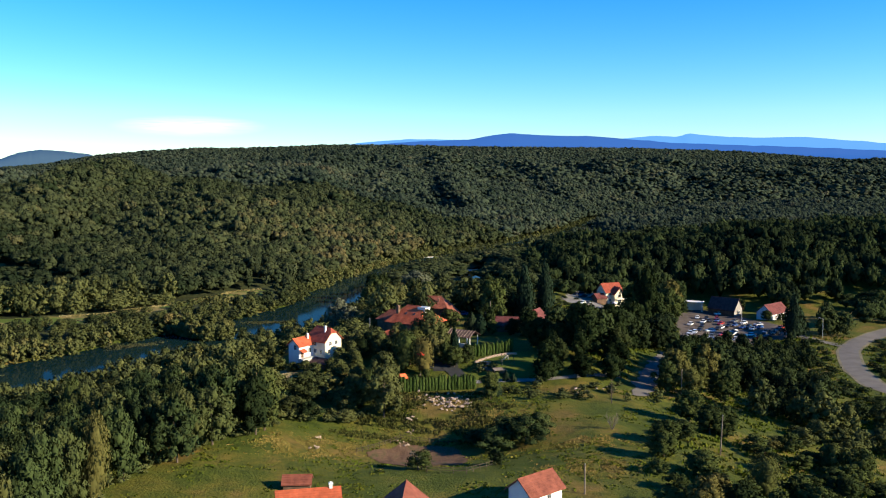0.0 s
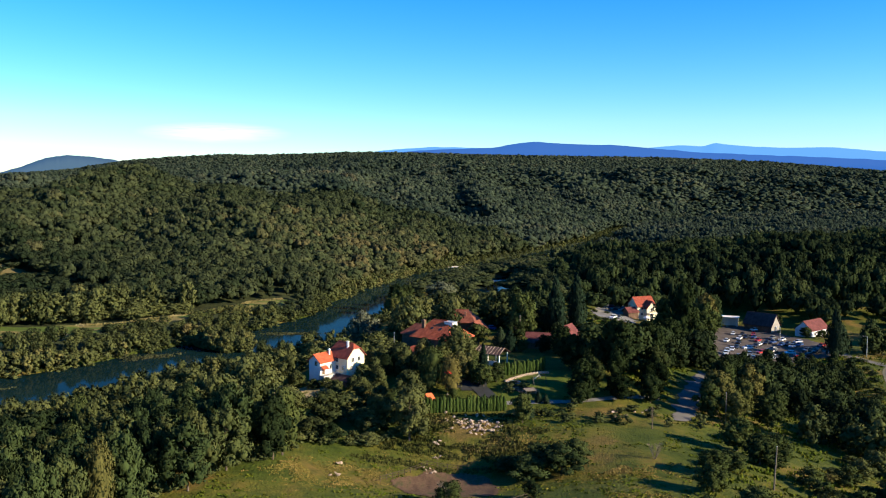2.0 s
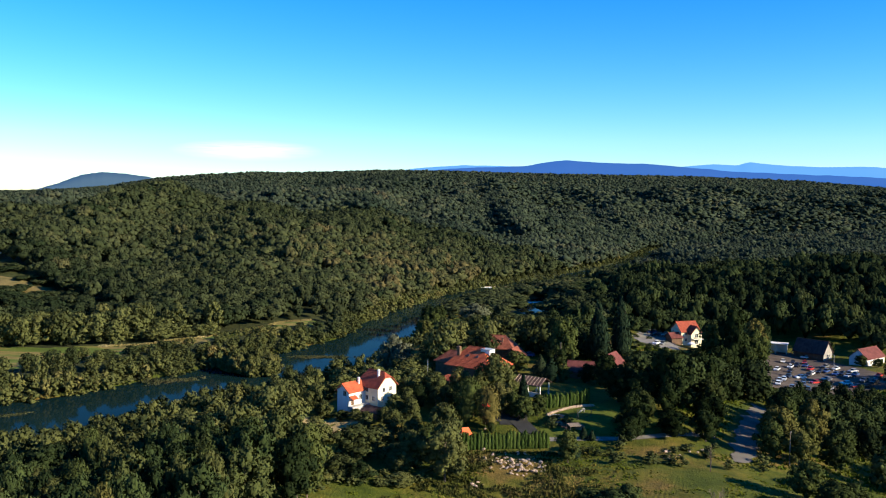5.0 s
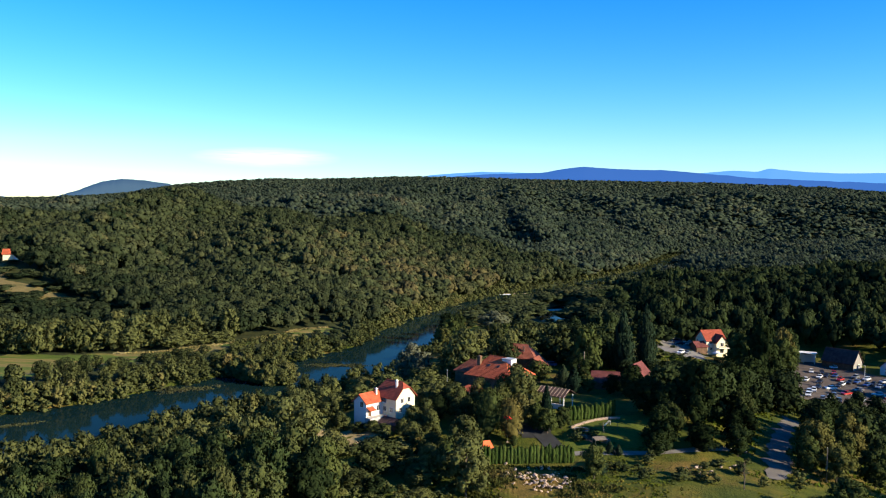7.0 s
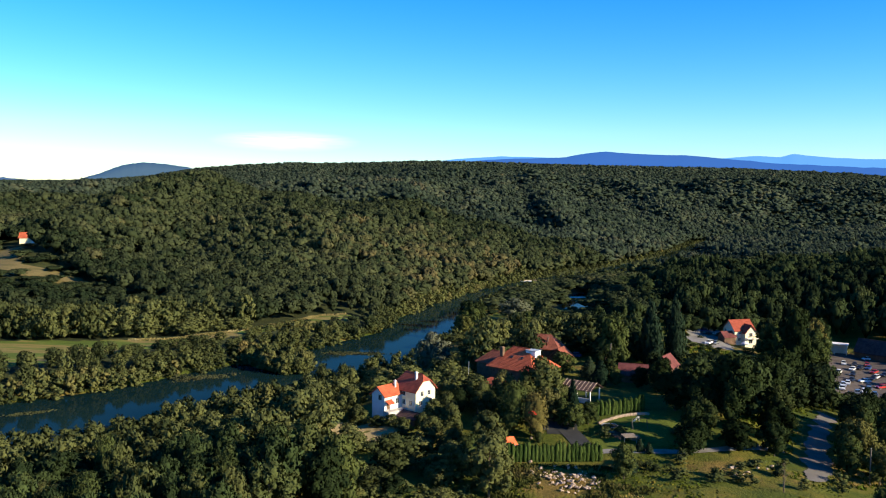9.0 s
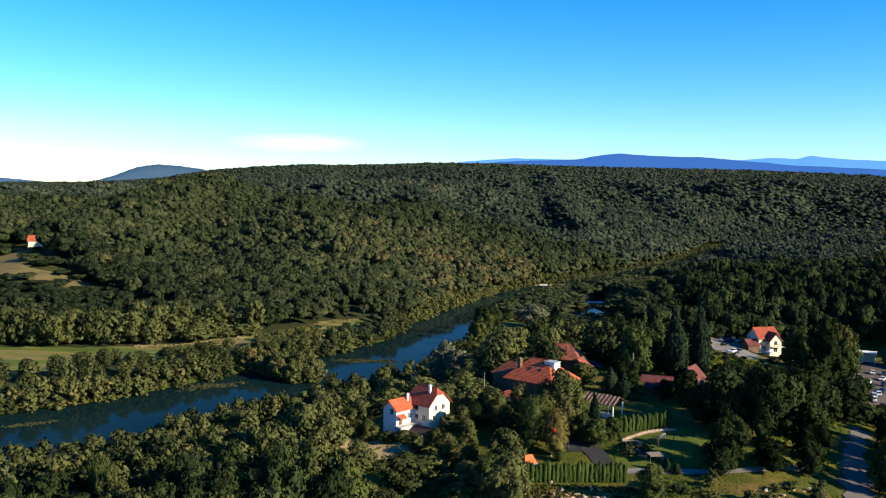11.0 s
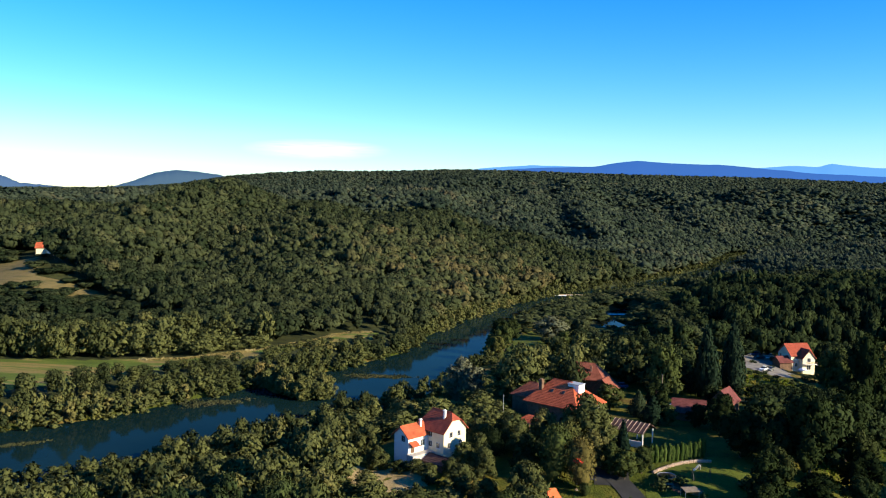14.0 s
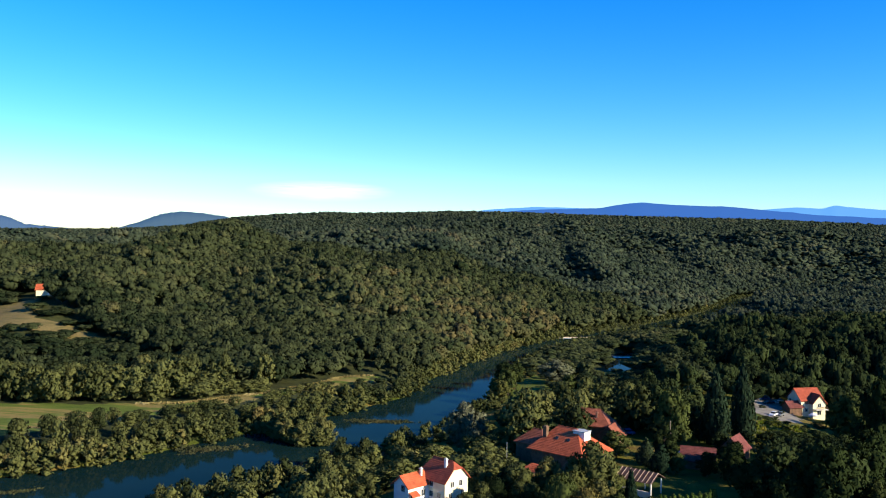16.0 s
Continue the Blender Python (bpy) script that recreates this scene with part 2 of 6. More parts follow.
def part(name, bm, mat, parent=None, label=""):
    """Links a bmesh as one mesh object under a thing or part."""
    me = bpy.data.meshes.new(name)
    bmesh.ops.recalc_face_normals(bm, faces=bm.faces)
    bm.to_mesh(me)
    bm.free()
    me.materials.append(mat)
    ob = new(name, me)
    ob.parent = parent
    return tagged(ob, label) if label else ob


def empty(name, m, label, category, group=""):
    ob = new(name)
    ob.matrix_world = m
    ob.empty_display_size = 0.3
    return tagged(ob, label, category, group)


def box(bm, x0, x1, y0, y1, z0, z1, m=None, bevel=0.0):
    r = bmesh.ops.create_cube(bm, size=1)
    vs = r["verts"]
    for v in vs:
        v.co = Vector(((x0 + x1) / 2 + v.co.x * (x1 - x0), (y0 + y1) / 2 + v.co.y * (y1 - y0), (z0 + z1) / 2 + v.co.z * (z1 - z0)))
    if bevel:
        es = list({e for v in vs for e in v.link_edges})
        vs = [v for v in bmesh.ops.bevel(bm, geom=es, offset=bevel, segments=1, affect="EDGES", profile=0.5)["verts"]]
    if m is not None:
        bmesh.ops.transform(bm, matrix=m, verts=vs)
    return bm


def boxed(*a, **k):
    return box(bmesh.new(), *a, **k)


def tube(bm, a, b, ra, rb=None, seg=6):
    a, b = Vector(a), Vector(b)
    rb = ra if rb is None else rb
    r = bmesh.ops.create_cone(bm, cap_ends=True, segments=seg, radius1=ra, radius2=rb, depth=(b - a).length)
    q = (b - a).to_track_quat("Z", "Y").to_matrix().to_4x4()
    bmesh.ops.transform(bm, matrix=Matrix.Translation((a + b) / 2) @ q, verts=r["verts"])
    return bm


def leaf_cards(rs, centre, normal, size, jitter=0.26):
    """Leaf clumps of about that size round each centre, facing roughly along normal: points (3n x 3) and faces."""
    n = len(centre)
    nn = normal + rs.normal(0, jitter, (n, 3))
    nn /= np.linalg.norm(nn, axis=1)[:, None]
    h = rs.normal(0, 1, (n, 3))
    u = np.cross(nn, h)
    u /= np.linalg.norm(u, axis=1)[:, None]
    w = np.cross(nn, u)
    s = size * rs.uniform(0.6, 1.35, (n, 1))
    asp = rs.uniform(0.5, 0.9, (n, 1))
    lift = nn * s * rs.uniform(-0.25, 0.25, (n, 1))
    P = np.stack([centre + u * s * 1.25 + lift, centre - u * s * 0.75 + w * s * asp - lift, centre - u * s * 0.75 - w * s * asp + lift * 0.3], 1)
    return P.reshape(-1, 3), np.arange(3 * n).reshape(n, 3)


OCTA_V = np.array([(1, 0, 0), (-1, 0, 0), (0, 1, 0), (0, -1, 0), (0, 0, 1), (0, 0, -1)], float)
OCTA_F = np.array([(0, 2, 4), (2, 1, 4), (1, 3, 4), (3, 0, 4), (2, 0, 5), (1, 2, 5), (3, 1, 5), (0, 3, 5)])


def lobe():
    """A rounded lump of 18 points and 32 faces."""
    V, F = [tuple(v) for v in OCTA_V], []
    for a, b, c in OCTA_F:
        m = []
        for i, j in ((a, b), (b, c), (c, a)):
            p = (OCTA_V[i] + OCTA_V[j]) / math.sqrt(2)
            p = tuple(np.round(p, 6))
            if p not in V:
                V.append(p)
            m.append(V.index(p))
        F += [(a, m[0], m[2]), (m[0], b, m[1]), (m[2], m[1], c), tuple(m)]
    return np.array(V, float), np.array(F)


LOBE_V, LOBE_F = lobe()


def foliage_mesh(name, groups, mat):
    return mesh_of(name, [g[:2] for g in groups], mat, True, None, np.concatenate([g[2] for g in groups]))


def crown(seed, lobes, cards, card, width=1.0, height_=1.0, shape="round", core=0.85, jitter=0.26, up=0.0, fine=True, knob=1.0, crisp=0.22):
    """A tree crown about 1 wide and 1 high, standing on z = 0: groups of leaf cards over uneven lobes."""
    rs = np.random.RandomState(seed)
    L, R = [], []
    for i in range(lobes):
        z = (i + 0.6) / lobes
        if shape == "dome":
            # broad closed canopy: one large heart, smaller knobs over its top
            r = 0.0 if i == 0 else rs.uniform(0.12, 0.40)
            k = 0.36 if i == 0 else rs.uniform(0.13, 0.23)
            z = 0.42 if i == 0 else 0.50 + 0.26 * (1 - (r / 0.42) ** 2) + rs.uniform(-0.07, 0.07)
        elif shape == "cone":
            rad = 0.5 * (1 - z) ** 0.8 + 0.03
            r = rad * rs.uniform(0.3, 0.6)
            k = rad * 0.62
        elif shape == "column":
            rad = 0.5 * min(1, 4 * z + 0.5) * min(1, 3.2 * (1 - z) + 0.1)
            r, k = rad * rs.uniform(0.1, 0.35), rad * 0.85
        else:
            rad = 0.5 * math.sqrt(max(0.05, 1 - (1.75 * (z - 0.43)) ** 2))
            r, k = rad * rs.uniform(0.2, 0.92 + 0.25 * (1 - knob)), knob * rs.uniform(0.13, 0.26) * (0.75 + 0.5 * (1 - abs(z - 0.5)))
        a = i * 2.4 + rs.uniform(-0.6, 0.6)
        L.append((r * math.cos(a), r * math.sin(a), 0.06 + z * 0.86))
        R.append(k)
    L, R = np.array(L), np.array(R)
    pick = rs.choice(lobes, cards * 2, p=R ** 2 / (R ** 2).sum())
    d = rs.normal(0, 1, (cards * 2, 3))
    d /= np.linalg.norm(d, axis=1)[:, None]
    d[:, 2] = np.where(d[:, 2] < -0.35, -d[:, 2], d[:, 2])
    P = L[pick] + d * (R[pick] * rs.uniform(0.78, 1.2, len(pick)))[:, None] * np.array([1, 1, 0.85])
    # drop cards deep inside other lobes
    inside = np.zeros(len(P), bool)
    for c, r in zip(L, R):
        inside |= np.linalg.norm((P - c) / np.array([1, 1, 0.85]), axis=1) < r * 0.76
    keep = np.where(~inside)[0][:cards]
    out = d[keep] + np.array([0, 0, up])
    cv, cf = leaf_cards(rs, P[keep], out, card, jitter)
    # leaves catch the light as the rounded clump that they sit on
    flat = np.cross(cv[1::3] - cv[0::3], cv[2::3] - cv[0::3])
    flat /= np.linalg.norm(flat, axis=1)[:, None] + 1e-9
    whole = P[keep] - np.array([0, 0, 0.35])
    soft = out / np.linalg.norm(out, axis=1)[:, None] * 0.62 + flat * crisp + whole / np.linalg.norm(whole, axis=1)[:, None] * 0.35
    groups = [(cv, cf, np.repeat(soft, 3, axis=0))]
    if core:
        lv, lf = (LOBE_V, LOBE_F) if fine else (OCTA_V, OCTA_F)
        jit = 1 + rs.uniform(-0.22, 0.22, (lobes, len(lv), 1))
        V = (lv[None] * jit * (R * core)[:, None, None] * np.array([1, 1, 0.85]) + L[:, None]).reshape(-1, 3)
        groups.append((V, (lf[None] + len(lv) * np.arange(lobes)[:, None, None]).reshape(-1, 3), np.tile(lv, (lobes, 1))))
    S = np.array([width, width, height_])
    return [(v * S, f, n / np.linalg.norm(n, axis=1)[:, None]) for v, f, n in groups]


def trunk_bm(seed, length, r, limbs, spread):
    rs = random.Random(seed)
    bm = bmesh.new()
    lean = (rs.uniform(-0.04, 0.04) * length, rs.uniform(-0.04, 0.04) * length)
    top = (lean[0], lean[1], length)
    tube(bm, (0, 0, -0.4), (lean[0] * 0.4, lean[1] * 0.4, length * 0.45), r * 1.15, r * 0.72, 7)
    tube(bm, (lean[0] * 0.4, lean[1] * 0.4, length * 0.45), top, r * 0.72, r * 0.2, 6)
    for k in range(limbs):
        z = length * (0.35 + 0.55 * (k + rs.random()) / limbs)
        a = k * 2.4 + rs.random()
        q = spread * (1.1 - 0.6 * z / length)
        base = (lean[0] * z / length, lean[1] * z / length, z)
        tube(bm, base, (base[0] + q * math.cos(a), base[1] + q * math.sin(a), z + q * 0.7), r * 0.32, r * 0.06, 4)
    return bm

# ---------------------------------------------------------------- ground sheet, river
def inside(poly, x, y):
    x, y = np.asarray(x, float), np.asarray(y, float)
    out = np.zeros(np.shape(x), bool)
    for (ax, ay), (bx, by) in zip(poly, poly[1:] + poly[:1]):
        if ay != by:
            out ^= ((ay > y) != (by > y)) & (x < (bx - ax) * (y - ay) / (by - ay) + ax)
    return out


def near_line(pts, x, y):
    best = np.full(np.shape(x), 1e9)
    for (ax, ay), (bx, by) in zip(pts[:-1], pts[1:]):
        dx, dy = bx - ax, by - ay
        t = np.clip(((x - ax) * dx + (y - ay) * dy) / (dx * dx + dy * dy), 0, 1)
        best = np.minimum(best, np.hypot(x - ax - t * dx, y - ay - t * dy))
    return best


def steps(parts):
    """Grid lines from (start, end, step) stretches."""
    out = []
    for a, b, s in parts:
        out += list(np.arange(a, b, s))
    return np.array(out + [parts[-1][1]])


def ground_sheet():
    xs = steps([(-4600, -1200, 170), (-1200, -400, 40), (-400, -230, 10), (-230, 200, 4.0), (200, 420, 10), (420, 1200, 40), (1200, 4600, 170)])
    ys = steps([(-900, -100, 100), (-100, 110, 15), (110, 470, 4.0), (470, 800, 8), (800, 1500, 25), (1500, 4800, 90)])
    X, Y = np.meshgrid(xs, ys)
    Z = height(X, Y)
    V = np.stack([X, Y, Z], -1).reshape(-1, 3)
    i = np.arange(len(V)).reshape(X.shape)
    F = np.stack([i[:-1, :-1], i[:-1, 1:], i[1:, 1:], i[1:, :-1]], -1).reshape(-1, 4)
    d, side = river(X, Y)
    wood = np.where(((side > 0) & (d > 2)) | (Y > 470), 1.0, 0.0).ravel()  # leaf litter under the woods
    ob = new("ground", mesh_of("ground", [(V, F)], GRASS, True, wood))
    return tagged(ob, "rolling grassy ground with a river bed, meadows and hills", "ground", kind="structure")


ground_sheet()


def water_sheet():
    pts = []
    for (ax, ay, aw), (bx, by, bw) in zip(RIVER[:-1], RIVER[1:]):
        n = max(2, int(math.hypot(bx - ax, by - ay) / 12))
        for k in range(n):
            t = k / n
            pts.append((ax + t * (bx - ax), ay + t * (by - ay), aw + t * (bw - aw)))
    P = np.array(pts)
    T = np.gradient(P[:, :2], axis=0)
    T /= np.linalg.norm(T, axis=1)[:, None]
    N = np.stack([-T[:, 1], T[:, 0]], 1)
    w = P[:, 2:3] + 5
    rows = [np.column_stack([P[:, :2] + N * w * s, np.full(len(P), WATER)]) for s in (-1, -0.33, 0.33, 1)]
    V = np.concatenate(rows)
    n = len(P)
    F = np.array([(r * n + i, r * n + i + 1, (r + 1) * n + i + 1, (r + 1) * n + i) for r in range(3) for i in range(n - 1)])[:, ::-1]
    ob = new("water", mesh_of("water", [(V, F)], WATER_MAT, True))
    return tagged(ob, "dark green calm river reflecting the blue sky", "river", kind="structure")


def pool_sheet():
    a = np.linspace(0, 2 * math.pi, 33)[:-1]
    y = 525 + 47 * np.sin(a)
    V = np.column_stack([20 + 0.14 * (y - 525) + 10.5 * np.cos(a), y, np.full(32, WATER)])
    V = np.concatenate([V, [(20, 525, WATER)]])
    F = np.array([(i, (i + 1) % 32, 32) for i in range(32)])
    ob = new("water", mesh_of("pool_water", [(V, F)], WATER_MAT, True))
    return tagged(ob, "calm blue mill pool beside the river", "pool", kind="structure")


pool_sheet()


water_sheet()


def drape(name, poly, mat, label, category, lift=0.06, step=1.6, kind="structure", ragged=0.8, seed=1):
    """A sheet of that outline lying on the ground, with a slightly uneven edge."""
    P = np.array(poly, float)
    x0, y0 = P.min(0) - 1
    x1, y1 = P.max(0) + 1
    xs, ys = np.arange(x0, x1 + step, step), np.arange(y0, y1 + step, step)
    X, Y = np.meshgrid(xs, ys)
    rx, ry = X + ragged * waves(X, Y, 9, seed), Y + ragged * waves(X, Y, 8, seed + 50)
    ok = inside(poly, rx, ry)
    i = np.arange(X.size).reshape(X.shape)
    keep = (ok[:-1, :-1].astype(int) + ok[:-1, 1:] + ok[1:, 1:] + ok[1:, :-1]) >= 2
    F = np.stack([i[:-1, :-1], i[:-1, 1:], i[1:, 1:], i[1:, :-1]], -1)[keep]
    V = np.stack([X, Y, height(X, Y) + lift], -1).reshape(-1, 3)
    used, inv = np.unique(F, return_inverse=True)
    ob = new(name, mesh_of(name, [(V[used], inv.reshape(F.shape))], mat, True))
    return tagged(ob, label, category, kind=kind)


def lane(name, pts, width, mat, label, lift=0.1, crown_=0.0):
    """A road or path along that line, lying on the ground."""
    Q = []
    for (ax, ay), (bx, by) in zip(pts[:-1], pts[1:]):
        n = max(1, int(math.hypot(bx - ax, by - ay) / 2.0))
        Q += [(ax + (bx - ax) * k / n, ay + (by - ay) * k / n) for k in range(n)]
    P = np.array(Q + [pts[-1]], float)
    for _ in range(6):
        P[1:-1] = (P[:-2] + 2 * P[1:-1] + P[2:]) / 4
    T = np.gradient(P, axis=0)
    T /= np.linalg.norm(T, axis=1)[:, None]
    N = np.stack([-T[:, 1], T[:, 0]], 1)
    offs = np.linspace(-0.5, 0.5, 5) * width
    mid = height(P[:, 0], P[:, 1])
    rows = []
    for o in offs:
        q = P + N * o
        z = np.maximum(height(q[:, 0], q[:, 1]), mid - 0.2) + lift
        rows.append(np.column_stack([q, z]))
    n = len(P)
    F = np.array([(r * n + i, r * n + i + 1, (r + 1) * n + i + 1, (r + 1) * n + i) for r in range(4) for i in range(n - 1)])[:, ::-1]
    ob = new(name, mesh_of(name, [(np.concatenate(rows), F)], mat, True))
    return tagged(ob, label, "road", kind="structure")


MEADOW = [(-70, 60), (-54, 120), (-51, 138), (-46, 150), (-44, 158), (-37, 164), (-33, 174), (-24, 181), (-15, 186), (-11, 198), (-9, 211.3), (10, 211.3), (16.7, 218.3), (32.2, 220.6), (50, 220.9), (57, 214), (53, 200), (46, 178), (38, 160), (36, 140), (36, 60)]
LAWN = [(7.4, 214.5), (8.0, 226.4), (13.1, 230.5), (19.4, 233.2), (25.4, 229.1), (25.0, 218.8), (17.9, 214)]
PARKING = [(88, 318), (104, 320), (116, 325), (128, 337), (141, 345), (149, 362), (139, 386), (133, 408), (120, 414), (108, 395), (97, 358)]
ROAD = [(320, 425), (215, 377), (184, 357), (164, 337), (150, 318), (143, 301), (137, 284), (133.5, 263), (138, 246), (160, 222), (230, 180)]
BRANCH = [(152, 326), (147, 336), (143, 350), (136, 358)]
STREET = [(-9, 233), (-3.2, 228.6), (1.8, 222.6), (4.6, 214.8)]
FIELD = [(-290, 240), (-185, 268), (-160, 286), (-147, 301), (-139, 315), (-127, 331), (-117, 346), (-107, 368), (-95, 387), (-86, 398), (-87, 415), (-98, 407), (-103, 390), (-111, 374), (-120, 360), (-125, 352), (-135, 342), (-149, 336), (-172, 327), (-194, 326), (-290, 318)]
CLEARING = [(-286, 447), (-274, 453), (-265, 458), (-258, 447), (-250, 427), (-233, 425), (-217, 428), (-208, 417), (-227, 412), (-242, 411), (-250, 404), (-264, 410)]
DRIVE = [(70, 273), (65, 259), (60, 246), (55.5, 233), (50.5, 218), (46.5, 206)]

STRAW = streaked("dry_meadow", [(0.34, (0.065, 0.100, 0.015)), (0.49, (0.095, 0.125, 0.022)), (0.55, (0.21, 0.16, 0.055)), (0.62, (0.17, 0.14, 0.045)), (0.70, (0.07, 0.10, 0.016))], (0.02, 0.16, 1), 35)
STUBBLE = streaked("stubble", [(0.34, (0.09, 0.082, 0.03)), (0.5, (0.15, 0.118, 0.05)), (0.66, (0.11, 0.10, 0.035))], (0.02, 0.16, 1), 35)
TURF = streaked("mown_lawn", [(0.3, (0.062, 0.085, 0.012)), (0.7, (0.085, 0.105, 0.016))], (0.2, 0.2, 1), 0)
ASPHALT = plain("asphalt", (0.032, 0.033, 0.034), 0.9, vary=0.25, scale=0.25, grain=0.2)
PALE_ROAD = plain("pale_asphalt", (0.135, 0.122, 0.105), 0.9, vary=0.2, scale=0.25, grain=0.2)
GRAVEL = plain("gravel", (0.092, 0.074, 0.062), 0.95, vary=0.35, scale=0.3, grain=0.8)
EARTH = streaked("bare_earth", [(0.3, (0.075, 0.044, 0.026)), (0.55, (0.125, 0.075, 0.043)), (0.72, (0.06, 0.06, 0.02))], (0.6, 0.15, 1), 20)

drape("meadow", FIELD, STRAW, "dry mown meadow strip along the far river bank", "meadow", step=3.0)
drape("meadow_clearing", CLEARING, STUBBLE, "sloping dry clearing in the woods below a cottage", "meadow", step=4.0, lift=0.3, seed=4)
drape("lawn", LAWN, TURF, "mown playground lawn behind a clipped conifer hedge", "lawn", seed=6)
drape("parking_lot", PARKING, GRAVEL, "gravel parking lot full of cars", "parking lot", lift=0.08, step=0.8, seed=7)
VERGE = plain("road_verge", (0.17, 0.15, 0.09), 0.95, vary=0.35, scale=0.4, grain=0.6)
lane("road_verge", ROAD, 8.4, VERGE, "worn gravel verge along the country road", 0.07)
lane("road", ROAD, 6.6, PALE_ROAD, "winding pale asphalt country road")
lane("side_road", BRANCH, 5.0, PALE_ROAD, "short asphalt road into the parking lot", 0.13)
PALE_GRAVEL = plain("pale_gravel", (0.19, 0.178, 0.16), 0.95, vary=0.35, scale=0.4, grain=0.8)
drape("drive", [(44.8, 204.2), (50, 206.4), (53.8, 217), (58.0, 231.5), (61.6, 245), (67, 259), (74, 274), (70, 276), (64.2, 261), (58.8, 247.5), (53.8, 234), (48.9, 219)], PALE_ROAD, "pale worn drive between shrubs", "drive", lift=0.16, step=0.35, ragged=0.8, seed=16)
lane("street", STREET, 4.0, ASPHALT, "narrow shaded asphalt lane into the village", 0.12)
HAY = streaked("hay", [(0.3, (0.22, 0.17, 0.075)), (0.5, (0.34, 0.26, 0.13)), (0.7, (0.26, 0.20, 0.09))], (0.3, 0.12, 1), 20)
drape("straw_bank", [(-48.8, 221.1), (-35.2, 220), (-32.6, 216.4), (-33.9, 212.1), (-41, 207.9), (-47, 211.9)], HAY, "dry straw-coloured grass bank below the white house", "grass", lift=0.1, step=0.5, ragged=1.6, seed=9)
drape("vegetable_bed", [(-15, 168), (-8, 177), (2, 175), (5, 166), (3, 160), (-7, 157), (-12, 161)], EARTH, "bare brown vegetable garden bed", "garden bed", lift=0.12, step=0.4, seed=12)
drape("sand_pit", [(8.7, 223.1), (10.8, 218.9), (13.8, 218.3), (14.1, 221.6), (11.6, 223.6)], EARTH, "bare sandy playground corner", "playground", lift=0.13, seed=13, ragged=0.3, step=0.7)
drape("forecourt", [(54, 360), (66, 362), (70, 374), (68, 400), (72, 425), (66, 427), (58, 400), (52, 375)], PALE_GRAVEL, "pale gravel forecourt beside the red-roofed house", "yard", lift=0.1, seed=14)
drape("yard", [(-4.9, 220.6), (3.9, 220.6), (2.8, 228.6), (-1.8, 236.9), (-6.4, 236.9), (-3.8, 229.1)], ASPHALT, "shaded asphalt yard between the houses", "yard", lift=0.07, seed=15)
lane("footpath", [(46, 222), (30, 215), (12, 213), (-12, 212)], 2.0, PALE_GRAVEL, "narrow pale footpath along the meadow edge", 0.1)

# ---------------------------------------------------------------- houses
TILE = plain("clay_tiles", (0.42, 0.10, 0.045), 0.75, vary=0.35, scale=0.8, grain=0.5)
TILE_MID = plain("red_tiles", (0.30, 0.07, 0.04), 0.75, vary=0.35, scale=0.8, grain=0.5)
TILE_OLD = plain("old_clay_tiles", (0.22, 0.072, 0.046), 0.8, vary=0.4, scale=0.8, grain=0.5)
# dull red tiles, made darker to carry tree shade on the cottage roofs
TILE_BROWN = plain("maroon_shaded_tiles", (0.15, 0.05, 0.045), 0.8, vary=0.4, scale=0.8, grain=0.5)
TILE_DARK = plain("dark_tiles", (0.085, 0.05, 0.045), 0.8, vary=0.4, scale=0.8, grain=0.5)
WHITE = plain("white_plaster", (0.68, 0.66, 0.62), 0.85, vary=0.10, scale=0.5, grain=0.1)
CREAM = plain("cream_plaster", (0.70, 0.62, 0.42), 0.85, vary=0.12, scale=0.5, grain=0.1)
BROWN = plain("brown_boards", (0.14, 0.085, 0.055), 0.8, vary=0.35, scale=1.2, grain=0.3)
BRICK = plain("brickwork", (0.24, 0.12, 0.085), 0.85, vary=0.3, scale=2.5, grain=0.4)
GLASS, _n, _l, _b = material("window_glass", 0.05)
_b.inputs["Base Color"].default_value = (0.02, 0.025, 0.03, 1)


def slope(bm, e0, e1, r0, r1, step=0.45, lip=0.05):
    """A tiled roof slope from the eave e0-e1 to the ridge r0-r1, in stepped courses."""
    e0, e1, r0, r1 = (Vector(v) for v in (e0, e1, r0, r1))
    n = max(3, int(((r0 + r1) / 2 - (e0 + e1) / 2).length / step))
    nor = (e1 - e0).cross(r0 - e0 if (r0 - e0).length > 0.01 else r1 - e0).normalized()
    if nor.z < 0:
        nor = -nor
    last = [bm.verts.new(e0), bm.verts.new(e1)]
    for k in range(n):
        a, b = k / n, (k + 1) / n
        lo = [bm.verts.new(e0.lerp(r0, a) + nor * lip), bm.verts.new(e1.lerp(r1, a) + nor * lip)]
        bm.faces.new((last[0], last[1], lo[1], lo[0]))
        p, q = e0.lerp(r0, b), e1.lerp(r1, b)
        if (p - q).length < 0.01:
            bm.faces.new((lo[0], lo[1], bm.verts.new(p)))
        else:
            last = [bm.verts.new(p), bm.verts.new(q)]
            bm.faces.new((lo[0], lo[1], last[1], last[0]))


